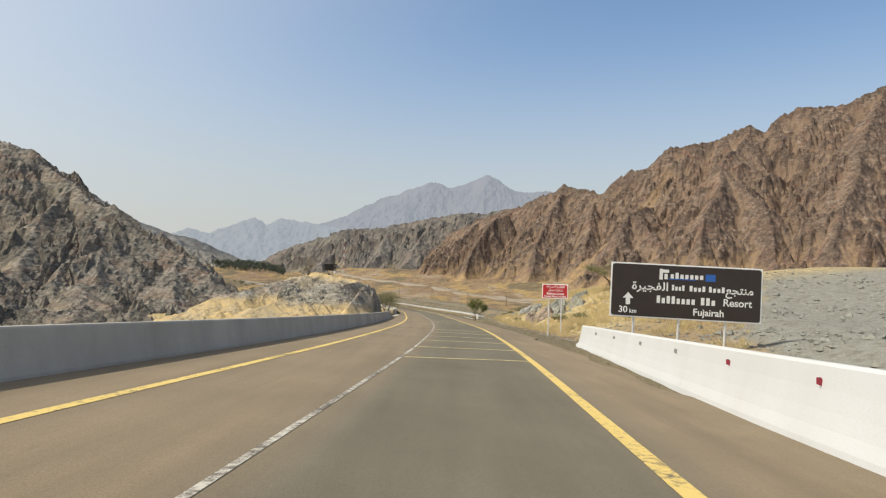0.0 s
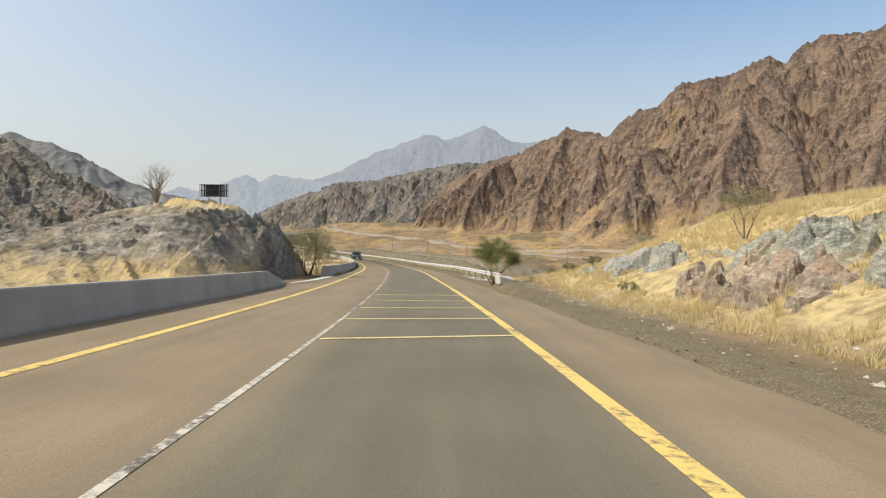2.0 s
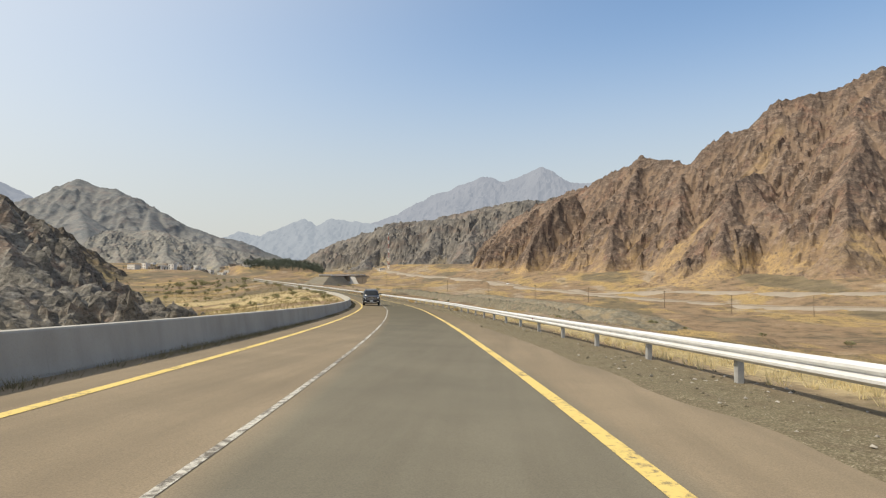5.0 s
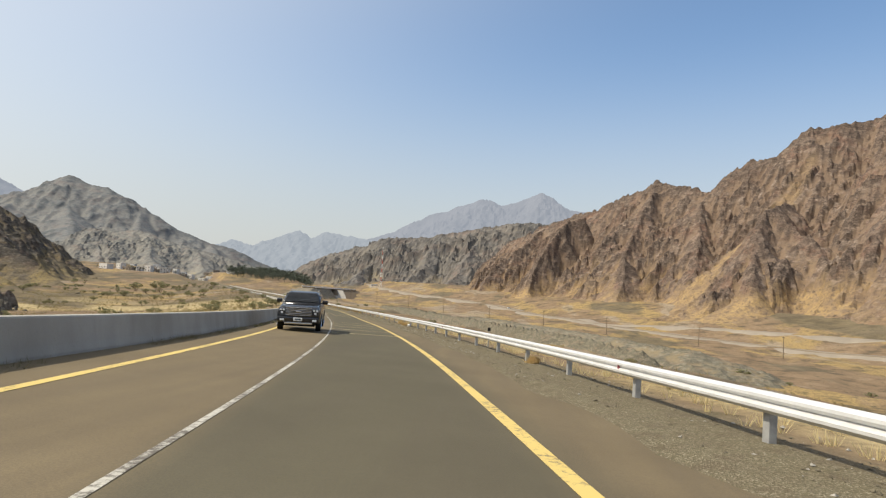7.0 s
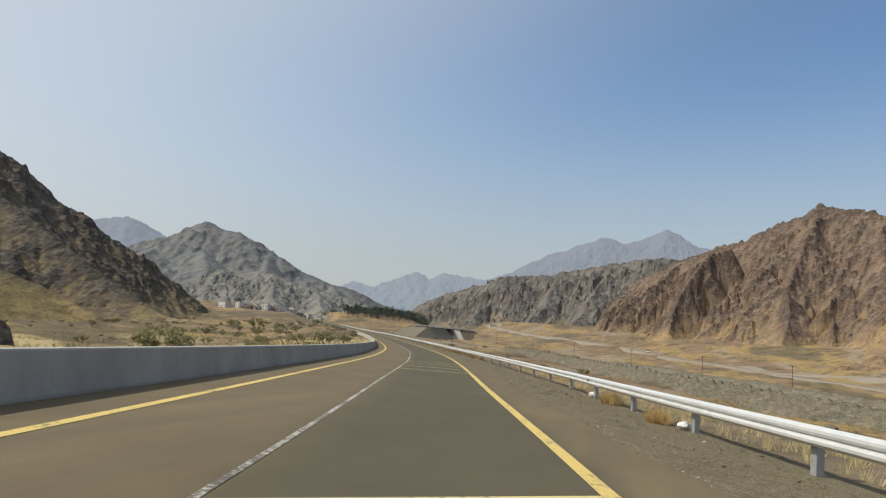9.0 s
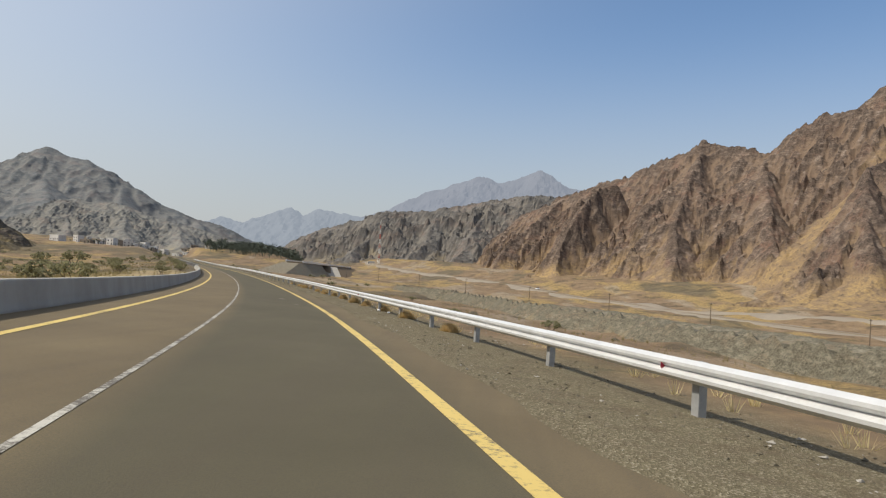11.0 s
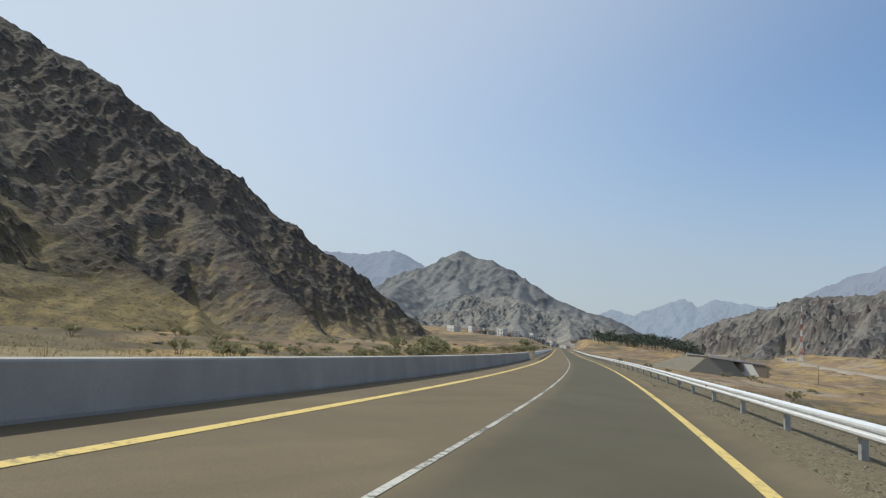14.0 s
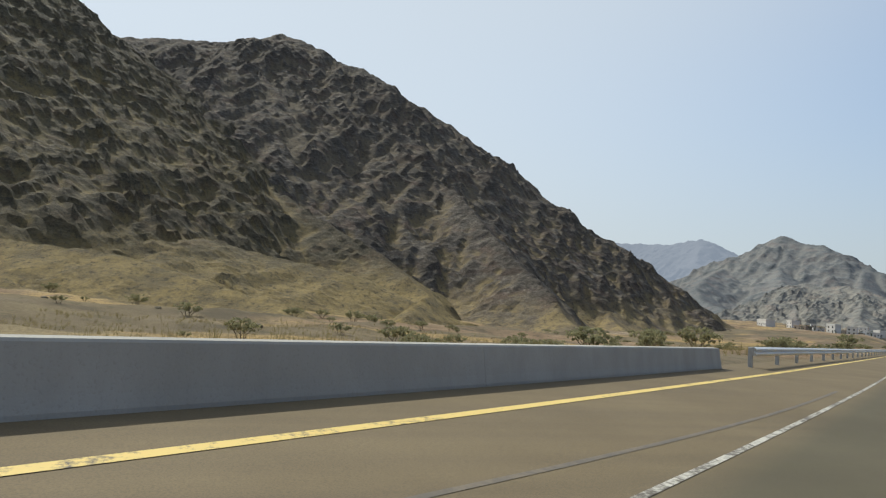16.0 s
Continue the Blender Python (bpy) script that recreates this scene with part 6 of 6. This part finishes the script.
def box_section(y, w0, w1, z0, z1):
    return [(-w0 / 2, y, z0), (w0 / 2, y, z0), (w0 / 2, y, z0 + (z1 - z0) * 0.5), (w1 / 2, y, z1), (-w1 / 2, y, z1), (-w0 / 2, y, z0 + (z1 - z0) * 0.5)]


def wheel(parent, x, y, r, side):
    ob = new("wheel")
    ob.parent = parent
    bm = bmesh.new()
    rod(bm, (x - 0.12, y, r), (x + 0.12, y, r), r, r, 24)
    part("tyre", bm, M_TYRE, ob)
    bm = bmesh.new()
    rod(bm, (x + side * 0.10, y, r), (x + side * 0.128, y, r), r * 0.66, r * 0.6, 16)
    for k in range(6):
        t = k * math.pi / 3
        rod(bm, (x + side * 0.12, y, r), (x + side * 0.135, y + 0.55 * r * math.cos(t), r + 0.55 * r * math.sin(t)), 0.035, 0.03, 5)
    part("rim", bm, M_CHROME, ob, "grey alloy rim")


def round_section(y, w0, w1, z0, z1, r=0.16):
    """Half-rounded outline across the car: sill, flank, shoulder, top."""
    m = z0 + (z1 - z0) * 0.55
    right = [(w0 / 2 - 0.08, z0), (w0 / 2, z0 + 0.1), (w0 / 2, m), ((w0 + w1) / 4 + 0.01, m + (z1 - r - m) * 0.7), (w1 / 2, z1 - r), (w1 / 2 - r * 0.3, z1 - r * 0.28), (w1 / 2 - r, z1)]
    return [(x, y, z) for x, z in right] + [(-x, y, z) for x, z in right[::-1]]


def suv():
    """Front at y = 0 facing -y."""
    c = new("suv_car")
    W = 2.04
    skin("body", [round_section(0.0, 1.84, 1.7, 0.52, 1.12, 0.1), round_section(0.1, 1.98, 1.8, 0.44, 1.2, 0.12), round_section(0.5, W, 1.86, 0.4, 1.26, 0.12), round_section(1.5, W, 1.88, 0.38, 1.32, 0.1),
                  round_section(3.4, W, 1.9, 0.38, 1.33, 0.08), round_section(5.3, W, 1.88, 0.4, 1.32, 0.08), round_section(5.5, 1.94, 1.8, 0.5, 1.25, 0.1)], M_CARPAINT, c, "glossy black bodywork", 0.0, True)
    skin("cabin", [round_section(1.55, 1.84, 1.8, 1.2, 1.36, 0.05), round_section(2.2, 1.82, 1.56, 1.2, 1.86, 0.12), round_section(2.6, 1.82, 1.54, 1.2, 1.93, 0.14), round_section(4.6, 1.82, 1.54, 1.2, 1.93, 0.14),
                   round_section(5.25, 1.8, 1.56, 1.2, 1.84, 0.12), round_section(5.4, 1.76, 1.66, 1.2, 1.4, 0.08)], M_CARPAINT, c, "", 0.0, True)
    bm = bmesh.new()
    V = [bm.verts.new(p) for p in ((-0.84, 1.58, 1.37), (0.84, 1.58, 1.37), (0.7, 2.19, 1.83), (-0.7, 2.19, 1.83))]
    bm.faces.new(V)
    bmesh.ops.solidify(bm, geom=bm.faces[:], thickness=0.02)
    bmesh.ops.translate(bm, vec=(0, -0.03, 0.03), verts=bm.verts)
    part("windscreen", bm, M_GLASS, c, "dark windscreen")
    for x in (-0.38, 0.3):
        bm = bmesh.new()
        rod(bm, (x, 1.53, 1.40), (x + 0.45, 1.62, 1.465), 0.012, 0.008, 5)
        part("wiper", bm, M_TYRE, c)
    for side in (-1, 1):
        for y0, y1 in ((2.35, 3.05), (3.13, 4.0), (4.1, 4.95)):
            bm = bmesh.new()
            V = [bm.verts.new(p) for p in ((side * 0.9, y0 - (0.4 if y0 < 2.5 else 0), 1.42), (side * 0.9, y1, 1.42), (side * 0.8, y1, 1.8), (side * 0.8, y0, 1.8))]
            bm.faces.new(V)
            bmesh.ops.solidify(bm, geom=bm.faces[:], thickness=0.012)
            bmesh.ops.translate(bm, vec=(side * 0.025, 0, 0.01), verts=bm.verts)
            part("side_window", bm, M_GLASS, c)
        for y0 in (3.02, 3.95):
            bm = bmesh.new()
            box(bm, (0.03, 0.2, 0.04), (side * 1.0, y0 - 0.12, 1.16), bevel=0.01)
            part("door_handle", bm, M_CHROME, c)
        bm = bmesh.new()
        box(bm, (0.05, 2.3, 0.07), (side * 0.98, 2.75, 0.44), bevel=0.02)
        part("running_board", bm, M_CHROME, c, "bright running board")
        bm = bmesh.new()
        rod(bm, (side * 0.68, 2.5, 1.97), (side * 0.68, 4.9, 1.97), 0.025, 0.025, 6)
        part("roof_rail", bm, M_CHROME, c)
        bm = bmesh.new()
        box(bm, (0.27, 0.14, 0.21), (side * 1.12, 2.0, 1.42), bevel=0.06)
        mirror = part("mirror", bm, M_CARPAINT, c)
        bm = bmesh.new()
        rod(bm, (side * 0.9, 2.02, 1.37), (side * 1.06, 2.0, 1.39), 0.035, 0.03, 6)
        part("mirror_arm", bm, M_CARPAINT, mirror)
        bm = bmesh.new()
        box(bm, (0.34, 0.16, 0.3), (side * 0.775, 0.05, 0.99), bevel=0.05)
        lamp_box = part("headlight", bm, M_GLASS, c, "dark headlamp with clear lenses")
        for x, z in ((0.7, 1.05), (0.84, 1.05), (0.77, 0.91)):
            bm = bmesh.new()
            rod(bm, (side * x, -0.035, z), (side * x, 0.0, z), 0.055, 0.06, 10)
            part("lens", bm, M_LAMP, lamp_box)
        bm = bmesh.new()
        box(bm, (0.2, 0.05, 0.09), (side * 0.74, -0.085, 0.55), bevel=0.02)
        part("fog_lamp", bm, M_LAMP, c)
        for y in (1.02, 4.28):
            arc = [math.pi * k / 12 for k in range(13)]
            V, F = loft([[(side * x, y + r * math.cos(t), 0.4 + r * math.sin(t)) for x, r in ((0.94, 0.425), (1.035, 0.435), (1.04, 0.5), (0.94, 0.515))] for t in arc])
            link_mesh("wheel_arch", V, F, M_TYRE, c)
            wheel(c, side * 0.9, y, 0.4, side)
    bm = bmesh.new()
    box(bm, (1.2, 0.08, 0.4), (0, 0.0, 0.98), bevel=0.03)
    grille = part("grille", bm, M_DARK, c, "dark grille with chrome bars")
    for z in (0.8, 0.87, 0.94, 1.02, 1.09, 1.165):
        bm = bmesh.new()
        box(bm, (1.18, 0.05, 0.028), (0, -0.045, z), bevel=0.008)
        part("grille_bar", bm, M_CHROME, grille, "chrome bar")
    bm = bmesh.new()
    box(bm, (0.26, 0.03, 0.09), (0, -0.08, 0.98), bevel=0.025)
    part("badge", bm, M_CHROME, c)
    bm = bmesh.new()
    box(bm, (1.96, 0.26, 0.3), (0, 0.04, 0.58), bevel=0.09)
    part("bumper", bm, M_CARPAINT, c)
    bm = bmesh.new()
    box(bm, (1.3, 0.1, 0.1), (0, 0.0, 0.4), bevel=0.03)
    part("skid_plate", bm, M_CHROME, c, "grey lower bumper bar")
    bm = bmesh.new()
    box(bm, (0.4, 0.02, 0.16), (-0.02, -0.105, 0.6), bevel=0.006)
    plate = part("number_plate", bm, M_WHITE, c, "white number plate")
    bm = bmesh.new()
    box(bm, (0.28, 0.006, 0.07), (-0.02, -0.118, 0.6))
    part("plate_bar", bm, M_DARK, plate)
    bm = bmesh.new()
    box(bm, (1.5, 4.9, 0.24), (0, 2.75, 0.36), bevel=0.03)
    part("chassis", bm, M_TYRE, c)
    return tagged(c, "large black sport utility car with a chrome grille", "car")


car = suv()
car.matrix_world = road_frame(197.4, -3.2, 0.005) @ Matrix.Diagonal((0.97, 1, 0.92, 1))

small = new("car")
skin("body", [box_section(0, 1.6, 1.5, 0.35, 0.7), box_section(0.3, 1.76, 1.6, 0.3, 0.85), box_section(3.9, 1.76, 1.6, 0.3, 0.9), box_section(4.3, 1.6, 1.5, 0.35, 0.8)], M_CARWHITE, small, "", 0.04)
skin("cabin", [box_section(1.0, 1.6, 1.5, 0.8, 0.9), box_section(1.7, 1.58, 1.25, 0.8, 1.42), box_section(3.0, 1.58, 1.25, 0.8, 1.42), box_section(3.8, 1.6, 1.4, 0.8, 0.92)], M_GLASS, small, "dark glazed cabin", 0.03)
for side in (-1, 1):
    for y in (0.8, 3.4):
        wheel(small, side * 0.75, y, 0.31, side)
small.matrix_world = Matrix.Translation((8, 704, gz(8, 704) + 0.55)) @ Matrix.Rotation(radians(15), 4, "Z")
tagged(small, "small white car on the valley road", "car")
